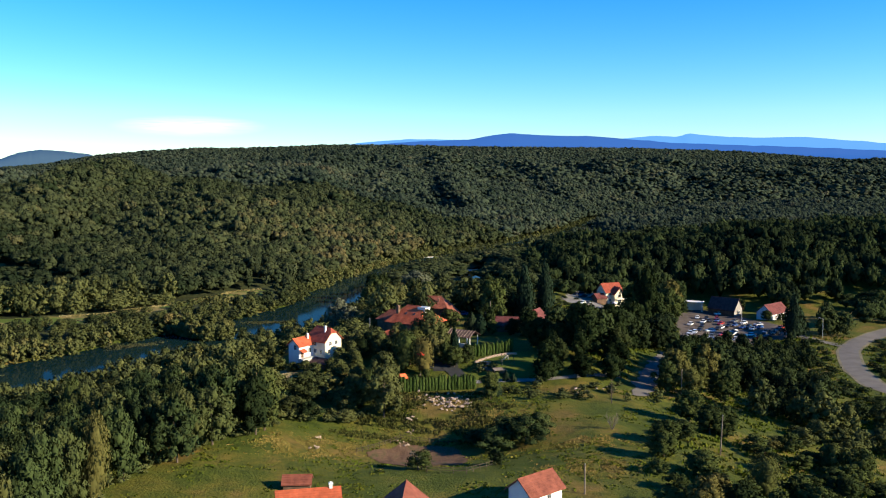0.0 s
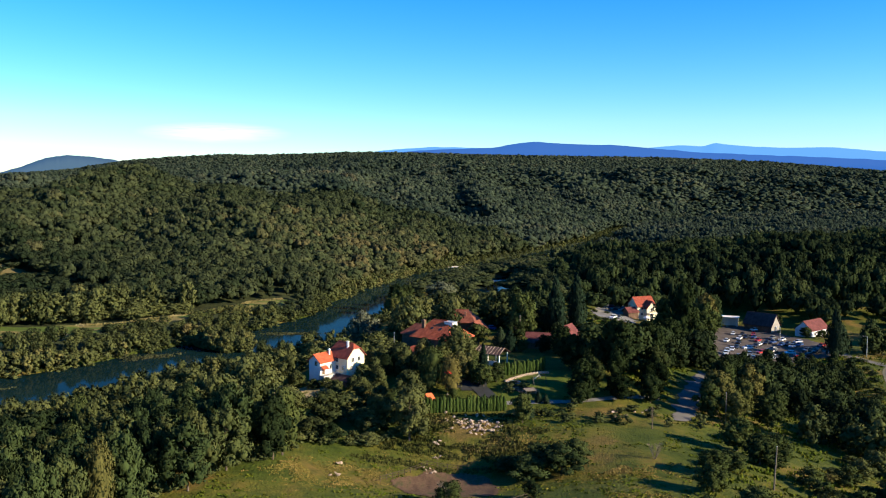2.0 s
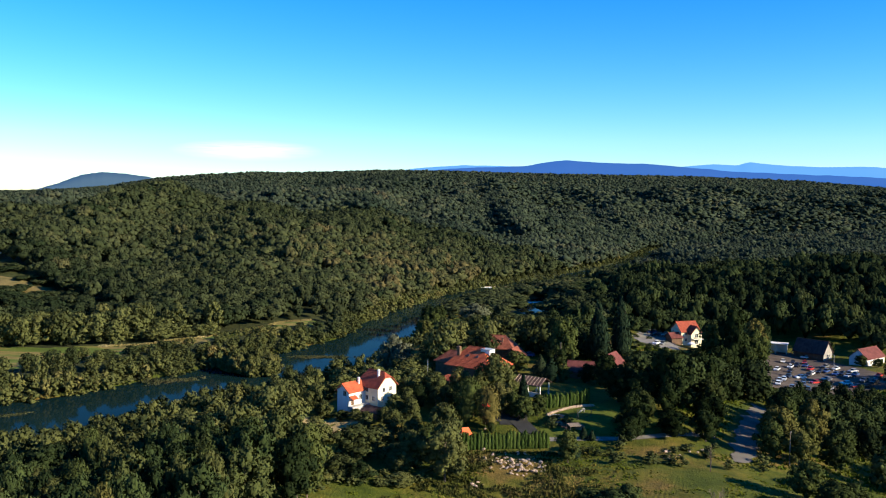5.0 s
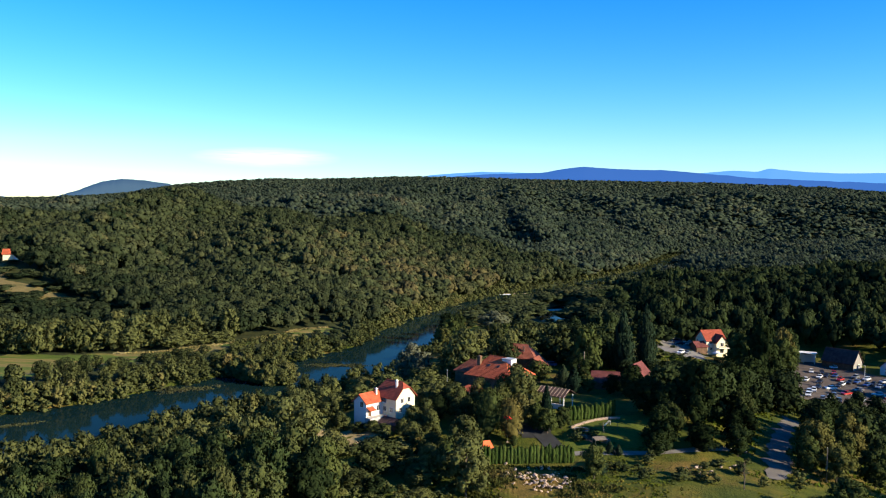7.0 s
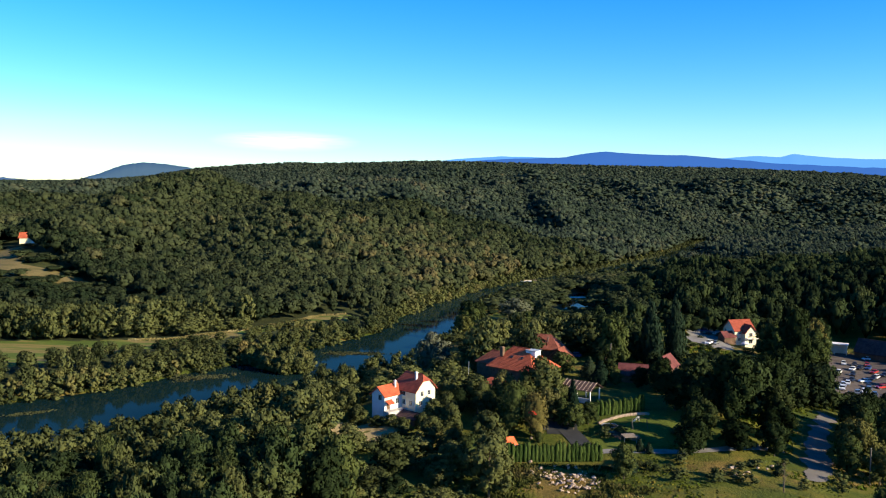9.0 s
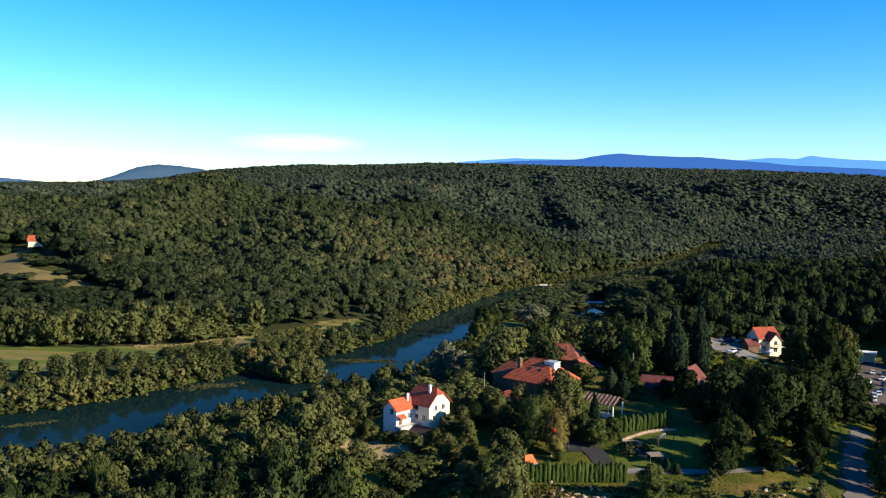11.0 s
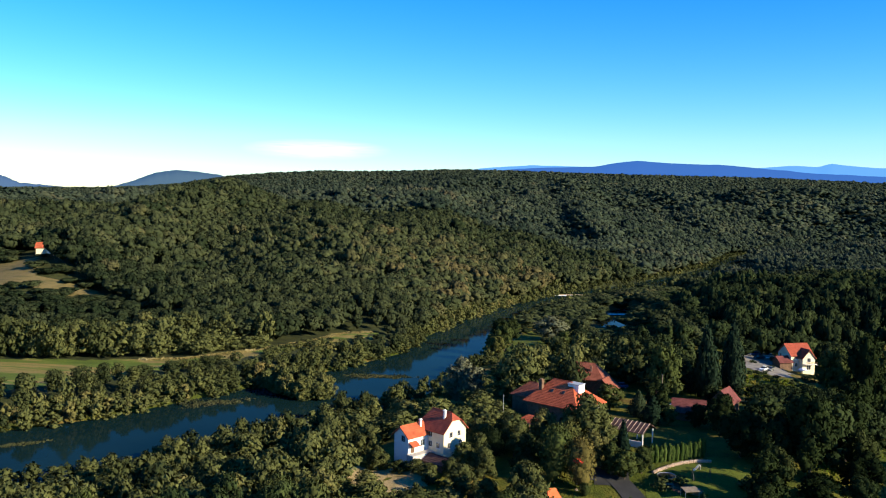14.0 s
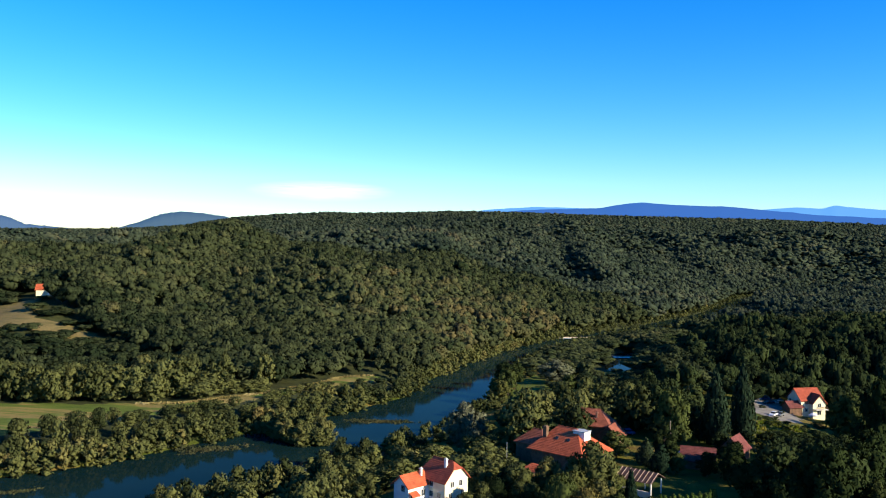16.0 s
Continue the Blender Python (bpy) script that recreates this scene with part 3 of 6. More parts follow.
def roof_bm(L, W, eave, ridge, over=0.5, hip0=0.0, hip1=0.0, thick=0.16):
    """A roof with its ridge along x; hip0 and hip1: how far the ridge ends short of the gables."""
    bm = bmesh.new()
    drop = (ridge - eave) / (W / 2) * over
    x0, x1, y, z = -L / 2 - over, L / 2 + over, W / 2 + over, eave - drop + thick
    rz = ridge + thick
    a, b = (x0 + (hip0 + over if hip0 else 0), 0, rz), (x1 - (hip1 + over if hip1 else 0), 0, rz)
    slope(bm, (x0, -y, z), (x1, -y, z), a, b)
    slope(bm, (x1, y, z), (x0, y, z), b, a)
    if hip0:
        slope(bm, (x0, y, z), (x0, -y, z), a, a)
    if hip1:
        slope(bm, (x1, -y, z), (x1, y, z), b, b)
    # underside and verge boards
    for s in (-1, 1):
        q = [(x0, s * y, z - thick), (x1, s * y, z - thick), (b[0], 0, rz - thick), (a[0], 0, rz - thick)]
        bm.faces.new([bm.verts.new(p) for p in q])
        bm.faces.new([bm.verts.new(p) for p in ((x0, s * y, z - thick), (x1, s * y, z - thick), (x1, s * y, z), (x0, s * y, z))])
        for hx, hv, rx in ((x0, hip0, a[0]), (x1, hip1, b[0])):
            if not hv:
                bm.faces.new([bm.verts.new(p) for p in ((hx, s * y, z - thick), (hx, s * y, z + 0.04), (rx, 0, rz + 0.04), (rx, 0, rz - thick))])
    for hx, hv, rx in ((x0, hip0, a[0]), (x1, hip1, b[0])):
        if hv:
            bm.faces.new([bm.verts.new(p) for p in ((hx, -y, z - thick), (hx, y, z - thick), (rx, 0, rz - thick))])
            bm.faces.new([bm.verts.new(p) for p in ((hx, -y, z - thick), (hx, y, z - thick), (hx, y, z), (hx, -y, z))])
    tube(bm, (a[0], 0, rz + 0.02), (b[0], 0, rz + 0.02), 0.11, 0.11, 6) if b[0] - a[0] > 0.1 else None
    bmesh.ops.remove_doubles(bm, verts=bm.verts, dist=0.002)
    return bm


def walls_bm(L, W, eave, ridge, hip0=0.0, hip1=0.0, base=-2.0):
    bm = bmesh.new()
    box(bm, -L / 2, L / 2, -W / 2, W / 2, base, eave)
    for s, hv in ((-1, hip0), (1, hip1)):
        if not hv:
            x, t = s * L / 2, s * (L / 2 - 0.3)
            o = [(-W / 2, eave), (W / 2, eave), (0, ridge)]
            f = [bm.verts.new((x, p, q)) for p, q in o]
            g = [bm.verts.new((t, p, q)) for p, q in o]
            bm.faces.new(f)
            bm.faces.new(g)
            for k in range(3):
                bm.faces.new((f[k], f[(k + 1) % 3], g[(k + 1) % 3], g[k]))
    return bm


def window(parent, L, W, side, u, z, w=1.0, h=1.2, frame_mat=None, door=False):
    """A framed window or door on a wall. side: 'S' -y, 'N' +y, 'W' -x, 'E' +x; u along the wall."""
    rot = {"S": 0, "E": 90, "N": 180, "W": -90}[side]
    off = W / 2 if side in "SN" else L / 2
    m = pose(0, 0, 0, 0, 0, rot)
    bm = bmesh.new()
    y0, y1, t = -off - 0.06, -off + 0.12, 0.09
    for a, b, c, d in ((u - w / 2 - t, u + w / 2 + t, z + h, z + h + t), (u - w / 2 - t, u + w / 2 + t, z - t, z), (u - w / 2 - t, u - w / 2, z, z + h), (u + w / 2, u + w / 2 + t, z, z + h)):
        box(bm, a, b, y0, y1, c, d, m)
    if not door:
        box(bm, u - 0.03, u + 0.03, y0 + 0.02, y1, z, z + h, m)
    fr = part("door" if door else "window", bm, frame_mat or WHITE, parent)
    part("panel" if door else "pane", boxed(u - w / 2, u + w / 2, -off - 0.02, -off + 0.1, z, z + h, m=m), BROWN if door else GLASS, fr)
    if not door:
        part("sill", boxed(u - w / 2 - 0.15, u + w / 2 + 0.15, -off - 0.18, -off + 0.05, z - 0.15, z - t - 0.01, m=m), WHITE, fr)
    return fr


def chimney(parent, x, y, z0, z1, s=0.5, mat=None):
    c = part("chimney", boxed(x - s / 2, x + s / 2, y - s / 2, y + s / 2, z0, z1, bevel=0.02), mat or BRICK, parent)
    bm = bmesh.new()
    box(bm, x - s / 2 - 0.1, x + s / 2 + 0.1, y - s / 2 - 0.1, y + s / 2 + 0.1, z1 + 0.002, z1 + 0.14)
    box(bm, x - s / 3, x + s / 3, y - s / 3, y + s / 3, z1 + 0.142, z1 + 0.34)
    part("chimney_cap", bm, mat or BRICK, c)
    return c


def house(name, label, x, y, turn, L, W, eave, ridge, wall, roof, hip0=0.0, hip1=0.0, over=0.5, lift=0.0, category="house", size=1.0, half=0.0):
    h = empty(name, pose(x, y, float(height(x, y)) + lift, 0, 0, turn) @ Matrix.Diagonal((size, size, size, 1)), label, category)
    wm, rm = walls_bm(L, W, eave, ridge, hip0, hip1), roof_bm(L, W, eave, ridge, over, hip0, hip1)
    if half:  # the top of the gable is cut back by a small hip
        for bm, dz in ((wm, -0.05), (rm, 0.1)):
            bmesh.ops.bisect_plane(bm, geom=bm.verts[:] + bm.edges[:] + bm.faces[:], plane_co=(L / 2 + over - half, 0, ridge + dz), plane_no=(1, 0, 1), clear_outer=True)
        x1, y1, z1 = L / 2 + over, half * (W / 2) / (ridge - eave), ridge + 0.16
        slope(rm, (x1, -y1, z1 - half), (x1, y1, z1 - half), (x1 - half, 0, z1), (x1 - half, 0, z1))
    part("wall", wm, wall, h)
    part("roof", rm, roof, h)
    return h


# white house: cream main block and a lower white wing
mh = house("white_house", "cream two-storey house with a red half-hipped tile roof", -32.0, 228.2, -36, 8.6, 7.2, 4.7, 8.2, CREAM, TILE_MID, hip0=1.6, lift=1.1, size=0.86, half=1.5)
for u, z in ((-2.4, 0.8), (0.2, 0.8), (2.6, 0.8), (-2.4, 3.0), (0.2, 3.0)):
    window(mh, 8.6, 7.2, "S", u, z)
for u, z in ((-1.9, 0.8), (1.9, 0.8), (-1.3, 3.1), (1.3, 3.1)):
    window(mh, 8.6, 7.2, "E", u, z)
chimney(mh, 2.2, -1.2, 5.8, 8.7, 0.55, WHITE)
wg = house("white_house_wing", "small white house wing with an orange tile roof", -37.3, 225, 54, 5.6, 4.0, 3.6, 5.2, WHITE, TILE, lift=1.6, size=0.958)
window(wg, 5.6, 4.0, "W", 0.6, 2.4)
window(wg, 5.6, 4.0, "S", 1.2, 1.2)
window(wg, 5.6, 4.0, "S", -1.6, 0.2, 1.0, 2.0, None, True)
chimney(wg, 1.8, -0.7, 4.1, 6.0, 0.4, WHITE)
porch = bmesh.new()
slope(porch, (-2.7, -3.3, 1.7), (-0.6, -3.3, 1.7), (-2.7, -2.0, 2.5), (-0.6, -2.0, 2.5))
part('porch_roof', porch, TILE, wg)
part('terrace', boxed(-3.2, 3.2, -3.8, -2.0, -2.5, 0.15), plain('terrace_concrete', (0.46, 0.43, 0.39), 0.9, vary=0.3), wg)
house("shed", "low dark-roofed shed below the cream house", -31.2, 221.6, -36, 5.2, 3.4, 1.0, 1.9, BROWN, TILE_DARK, category="shed", over=0.3)
# large inn with a hipped roof
bh = house("inn", "large brown inn with a big red tiled hip roof", -8.1, 253.0, -34, 13.8, 11.5, 5.6, 9.9, BROWN, TILE, hip0=3.5, hip1=5.0, over=0.8, size=0.915)
for u in (-5, -2.5, 0, 2.5, 5):
    for z in (0.9, 3.6):
        window(bh, 15, 11, "S", u, z, 1.1, 1.3)
chimney(bh, -4.9, -2.9, 6.6, 9.9, 1.0, BROWN)
an = house("inn_annex", "brown annex with a dark red hipped roof", -15.2, 261.7, -34, 7.6, 7.6, 4.6, 7.2, BROWN, TILE_OLD, hip0=2.5, hip1=2.5, size=0.915)
bk = house("guest_house", "brown guest house with a dark red tiled roof", -4.2, 284.1, -12, 14, 8.5, 5.0, 8.4, BROWN, TILE_OLD, hip0=3.0, hip1=3.0, size=0.915)
chimney(bk, -1.5, -2.2, 5.8, 8.3, 0.5, WHITE)
chimney(bk, 3.4, -2.2, 5.8, 7.9, 0.5, BRICK)
rh = house("roadside_house", "white and cream house with a bright red tiled roof", 75.6, 392, 22, 8.8, 7.6, 5.0, 8.4, CREAM, TILE_MID, lift=0.9)
for u in (-2.2, 1.8):
    for z in (0.8, 3.4):
        window(rh, 8.8, 7.6, "W", u, z)
        window(rh, 8.8, 7.6, "S", u, z)
b1 = house("barn", "dark roofed barn beside the parking lot", 131.5, 402, -46, 13, 7.5, 3.0, 7.6, BROWN, TILE_DARK, category="barn")
b2 = house("farmhouse", "low white farmhouse with a faded red tile roof", 149.5, 391, 40, 14, 7.5, 3.2, 6.6, WHITE, TILE_BROWN)
GREY_PLASTER = plain("grey_plaster", (0.30, 0.28, 0.25), 0.9, vary=0.3, scale=0.8)
for barn_, end, mat_ in ((b1, 1, GREY_PLASTER), (b2, -1, BROWN)):
    bm = bmesh.new()
    ridge_ = 7.3 if barn_ is b1 else 6.3
    low_ = [bm.verts.new((end * 6.52, y_, z_)) for y_, z_ in ((-3.74, -0.3), (3.74, -0.3), (3.74, 2.9), (0, ridge_), (-3.74, 2.9))]
    bm.faces.new(low_)
    top_ = bmesh.ops.extrude_face_region(bm, geom=list(bm.faces))
    for v in top_["geom"]:
        if isinstance(v, bmesh.types.BMVert):
            v.co.x += end * 0.08
    part("gable_end", bm, mat_, barn_)
for u in (-4, -1, 2, 5):
    window(b2, 14, 8, "S", u, 1.0, 1.0, 1.1)
window(b1, 14, 8, "E", 0, 1.0, 1.2, 1.2)
house("cottage", "dark cottage among trees, brown roof tiles darkened for shade", 19.8, 262.5, -10, 8, 6.5, 2.3, 4.9, BROWN, TILE_BROWN, size=0.85)
house("cottage", "steep dark cottage among trees, maroon roof tiles darkened for shade", 29.4, 272.5, 62, 8, 7, 3.4, 7.0, BROWN, TILE_BROWN, size=0.72)
house("hillside_cottage", "far white cottage with an orange roof on the hill", -266, 467, 20, 9.5, 5.5, 2.6, 4.8, CREAM, TILE)
house("hillside_shed", "small far shed with an orange roof on the hill", -261, 464, -30, 4.5, 3.5, 2.4, 4.0, WHITE, TILE, category="shed")
house("shed", "small low shed with a rusty red tile roof", -24.3, 140.5, 4, 4.4, 2.8, 1.3, 2.2, BROWN, TILE_OLD, category="shed", over=0.3)
f2 = house("cottage", "cottage with a bright orange tile roof", -20.6, 128.6, 12, 9, 6, 2.4, 4.3, WHITE, TILE)
chimney(f2, 3.4, 0, 3.4, 5.0, 0.5, WHITE)
house("cottage", "cottage with a steep dark red tile roof", -5.9, 124.5, 88, 10, 6.5, 2.6, 5.2, WHITE, TILE_OLD)
f4 = house("outbuilding", "white outbuilding with a weathered clay tile roof", 14.6, 134.8, 40, 7.0, 5.0, 2.5, 4.5, WHITE, TILE_OLD)
window(f4, 7.0, 5.0, "S", 0.5, 1.0, 0.8, 0.9)
# inn: roof terrace with white parapet, side roof, red canopy
SLATE = plain("grey_sheet", (0.30, 0.32, 0.34), 0.6, vary=0.2, scale=0.8, grain=0.1)
bm = boxed(1.6, 4.6, -1.2, 1.4, 7.2, 9.75)
dm = part("roof_dormer", bm, WHITE, bh, "white roof dormer with a flat grey top")
part("dormer_top", boxed(1.45, 4.75, -1.35, 1.55, 9.753, 9.92), SLATE, dm)
window(bh, 15, 11, "E", 0.0, 3.4, 1.4, 1.4)
for u in (-3.2, 3.2):
    window(bh, 15, 11, "E", u, 3.4, 1.1, 1.3)
for u in (-1.6, 1.6):
    sk = part("skylight", boxed(-0.35, 0.35, -0.45, 0.45, 0.12, 0.26, m=pose(u, -2.9, 7.73, 36.8, 0, 0)), TILE_DARK, bh, "dark framed roof window")
    part("pane", boxed(-0.27, 0.27, -0.37, 0.37, 0.262, 0.28, m=pose(u, -2.9, 7.73, 36.8, 0, 0)), GLASS, sk)
bmc = bmesh.new()
slope(bmc, (-3.2, -2.4, 3.0), (3.2, -2.4, 3.0), (-1.6, 0, 4.2), (1.6, 0, 4.2))
slope(bmc, (3.2, 2.4, 3.0), (-3.2, 2.4, 3.0), (1.6, 0, 4.2), (-1.6, 0, 4.2))
slope(bmc, (-3.2, 2.4, 3.0), (-3.2, -2.4, 3.0), (-1.6, 0, 4.2), (-1.6, 0, 4.2))
slope(bmc, (3.2, -2.4, 3.0), (3.2, 2.4, 3.0), (1.6, 0, 4.2), (1.6, 0, 4.2))
bmesh.ops.remove_doubles(bmc, verts=bmc.verts, dist=0.002)
gz = empty("gazebo", pose(-14.2, 240.7, float(height(-14.2, 240.7)), 0, 0, -34), "open gazebo with a bright orange hipped roof", "gazebo")
part("roof", bmc, TILE, gz)
for sx in (-2.8, 2.8):
    for sy in (-2.0, 2.0):
        part("post", boxed(sx - 0.1, sx + 0.1, sy - 0.1, sy + 0.1, -0.5, 3.05), BROWN, gz)
house("guest_house_wing", "low wing of the guest house with a red tiled roof", 2.0, 279.5, 70, 6, 5.6, 2.8, 5.2, BROWN, TILE_OLD, size=0.915)
# roadside house: cross gable, balcony, dark side roof
cg = house("roadside_house_gable", "cream cross gable with a red tiled roof", 78.1, 389.4, 112, 5.4, 5.0, 4.8, 7.5, CREAM, TILE_MID, lift=0.9)
window(cg, 5.4, 5.0, "W", 0.0, 3.2, 1.4, 1.4)
window(cg, 5.4, 5.0, "W", 0.0, 0.5, 1.6, 1.6)
bal = part("balcony", boxed(-4.4, -2.9, -2.4, 2.4, 2.5, 2.7), WHITE, cg)
for k in range(13):
    part("baluster", boxed(-4.38, -4.32, -2.38 + k * 0.39, -2.32 + k * 0.39, 2.702, 3.55), BROWN, bal)
part("balcony_rail", boxed(-4.42, -4.28, -2.42, 2.42, 3.552, 3.65), BROWN, bal)
house("garage", "low garage with a dark red roof beside the house", 70.2, 387.6, 22, 5, 4.5, 2.6, 4.2, BROWN, TILE_BROWN, category="garage")
# white-roofed shelter by the parking lot
shl = empty("shelter", pose(119, 411, float(height(119, 411)), 0, 0, -22), "open shelter with a flat white roof", "shelter")
part("roof", boxed(-5, 5, -2.6, 2.6, 4.2, 4.5, bevel=0.05), WHITE, shl)
for sx in (-4.4, 0, 4.4):
    for sy in (-2.2, 2.2):
        part("post", boxed(sx - 0.15, sx + 0.15, sy - 0.15, sy + 0.15, -0.5, 4.2), WHITE, shl)
part("back_wall", boxed(-4.4, 4.4, 2.3, 2.5, -0.5, 4.2), WHITE, shl)
def mountain(name, label, profile, dist, seed, colour, haze_glow):
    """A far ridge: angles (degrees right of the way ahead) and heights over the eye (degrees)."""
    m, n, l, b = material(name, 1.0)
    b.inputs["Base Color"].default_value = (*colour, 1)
    # emission stands in for the blue haze over the far ridge
    b.inputs["Emission Color"].default_value, b.inputs["Emission Strength"].default_value = (*haze_glow, 1), 0.80
    rs = np.random.RandomState(seed)
    az = np.linspace(profile[0][0], profile[-1][0], 220)
    el = np.interp(az, [p[0] for p in profile], [p[1] for p in profile])
    k = np.array([1, 2, 3, 2, 1]) / 9
    el = np.convolve(np.pad(el, 2, "edge"), k, "valid") + 0.018 * np.convolve(np.pad(rs.normal(0, 1, 220), 2, "edge"), k, "valid")
    a = np.radians(az)
    rows = []
    for depth, f in ((0.0, -0.12), (0.5, 0.55), (1.0, 1.0), (1.3, 0.4)):
        r = dist + depth * 60
        z = EYE + dist * np.tan(np.radians(el)) * f if f > 0 else np.full(len(a), EYE - dist * 0.05)
        rows.append(np.column_stack([r * np.sin(a), r * np.cos(a), z]))
    N = len(a)
    F = np.array([(q * N + i, q * N + i + 1, (q + 1) * N + i + 1, (q + 1) * N + i) for q in range(3) for i in range(N - 1)])
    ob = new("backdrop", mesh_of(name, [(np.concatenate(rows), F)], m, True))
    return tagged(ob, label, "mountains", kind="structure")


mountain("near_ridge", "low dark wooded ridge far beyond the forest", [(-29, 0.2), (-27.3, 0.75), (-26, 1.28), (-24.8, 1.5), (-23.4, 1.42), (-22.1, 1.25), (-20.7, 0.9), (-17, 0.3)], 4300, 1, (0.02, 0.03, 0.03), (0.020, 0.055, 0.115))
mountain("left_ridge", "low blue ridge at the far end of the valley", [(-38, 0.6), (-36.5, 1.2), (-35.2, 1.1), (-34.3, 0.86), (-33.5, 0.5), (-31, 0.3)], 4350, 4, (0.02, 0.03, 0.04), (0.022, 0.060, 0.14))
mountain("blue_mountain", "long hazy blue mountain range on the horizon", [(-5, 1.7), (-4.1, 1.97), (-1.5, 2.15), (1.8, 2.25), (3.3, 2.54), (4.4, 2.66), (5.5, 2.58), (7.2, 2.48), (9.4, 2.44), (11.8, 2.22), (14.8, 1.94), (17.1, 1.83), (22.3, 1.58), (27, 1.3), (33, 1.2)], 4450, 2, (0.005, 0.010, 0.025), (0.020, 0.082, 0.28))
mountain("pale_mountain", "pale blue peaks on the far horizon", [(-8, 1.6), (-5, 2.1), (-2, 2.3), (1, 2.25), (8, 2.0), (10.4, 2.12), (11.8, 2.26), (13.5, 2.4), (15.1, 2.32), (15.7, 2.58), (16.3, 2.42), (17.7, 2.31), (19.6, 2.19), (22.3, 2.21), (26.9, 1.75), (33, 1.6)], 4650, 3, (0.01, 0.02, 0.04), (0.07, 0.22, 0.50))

# ---------------------------------------------------------------- woods
CLEAR = [(12.5, 470, 10), (15.5, 488, 11), (17.5, 508, 11), (20, 525, 11), (23, 542, 11), (25, 558, 9), (-34.2, 226.4, 13), (-42.1, 219.5, 8), (-7.3, 253.5, 14), (-11.9, 240.7, 8), (3.7, 281.8, 12), (2.7, 270.8, 8), (75, 390.8, 10), (66, 391.9, 6), (59.3, 371.4, 8), (71.5, 375.4, 6), (131, 401, 13), (150, 390, 12), (119, 411, 8), (68.6, 354.7, 5),
         (11.9, 236.9, 8), (26.5, 251.6, 8), (34.8, 267.2, 6), (-28, 152, 8), (-20, 143, 9), (-6, 141, 6), (16, 150, 9), (-40.8, 212.9, 5), (0, 205, 9), (-10.9, 216.4, 6), (-3.9, 222.6, 6),
         (60, 398, 6), (-1.9, 230.1, 5), (-265, 464, 13), (62, 196, 5), (57, 214, 4), (56, 168, 4), (54, 160, 5), (15.6, 260.8, 9), (22, 258.9, 9), (30.7, 267.2, 8), (22.9, 248.9, 5), (-85, 268, 8)]

RIVER_LAWN = [(-29, 408), (-27, 436), (-22, 452), (-19, 440), (-15, 413), (-16, 389), (-18, 362), (-25, 358), (-28, 372)]
OPEN = [[(40, 178), (51, 178), (54, 162), (64, 152), (50, 140), (40, 150)], RIVER_LAWN,
        [(112, 392), (113, 424), (122, 432), (134, 428), (146, 424), (156, 418), (158, 404), (160, 366), (149, 345)],
        [(147, 354), (156, 380), (160, 400), (172, 415), (185, 418), (192, 408), (190, 398), (180, 372), (168, 352)]]


drape("riverside_lawn", RIVER_LAWN, TURF, "smooth green lawn between the river and the inn", "lawn", lift=0.12, step=1.2, seed=21)


def free(x, y, margin=2.0):
    """Where trees may stand."""
    d, side = river(x, y)
    ok = (d > 2.0) & ~inside(MEADOW, x, y) & ~inside(LAWN, x, y) & ~inside(PARKING, x, y) & ~inside(FIELD, x, y) & ~inside(CLEARING, x, y)
    ok &= (near_line(ROAD, x, y) > 3.5 + margin) & (near_line(STREET, x, y) > 2.5 + margin) & (near_line(BRANCH, x, y) > 3 + margin) & (near_line(DRIVE, x, y) > 3.6 + margin)
    for cx, cy, r in CLEAR:
        ok &= np.hypot(x - cx, y - cy) > r
    # open slopes round the barns
    for poly in OPEN:
        ok &= ~inside(poly, x, y)
    return ok


def in_view(x, y, pad=25):
    """The wedge of land that the flight overlooks."""
    a = np.degrees(np.arctan2(x + 4, y + 30))
    return (a > -37) & (a < 30) & (y > 60)


def scatter(x0, x1, y0, y1, spacing, seed):
    rs = np.random.RandomState(seed)
    gx, gy = np.meshgrid(np.arange(x0, x1, spacing), np.arange(y0, y1, spacing * 0.87))
    gx = gx + (np.arange(gy.shape[0]) % 2)[:, None] * spacing * 0.5
    x = gx.ravel() + rs.uniform(-0.38, 0.38, gx.size) * spacing
    y = gy.ravel() + rs.uniform(-0.38, 0.38, gx.size) * spacing
    k = in_view(x, y)
    x, y = x[k], y[k]
    k = free(x, y)
    return x[k], y[k]


def proto_tree(seed, kind, cards, lobes, card, leaf=None):
    """One tree about 1 m wide and 1 m high to be scaled: an empty with trunk and crown."""
    label = {"round": "leafy green deciduous tree with an uneven crown", "cone": "dark green conifer with drooping branches", "column": "slender upright green tree"}[kind]
    t = empty("tree" if kind != "cone" else "conifer", Matrix.Identity(4), label, "tree")
    base = {"round": 0.07, "cone": 0.06, "column": 0.08}[kind]
    g = crown(seed, lobes, cards, card, 1.0, 1.0 - base, kind, 0.62, 0.7, knob=0.68 if kind == "round" else 1.0, crisp=0.4)
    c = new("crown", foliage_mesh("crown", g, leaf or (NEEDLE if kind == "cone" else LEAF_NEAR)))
    c.parent, c.location = t, (0, 0, base)
    w = part("trunk", trunk_bm(seed, 0.8, 0.028, 7, 0.3), BARK, t)
    return t


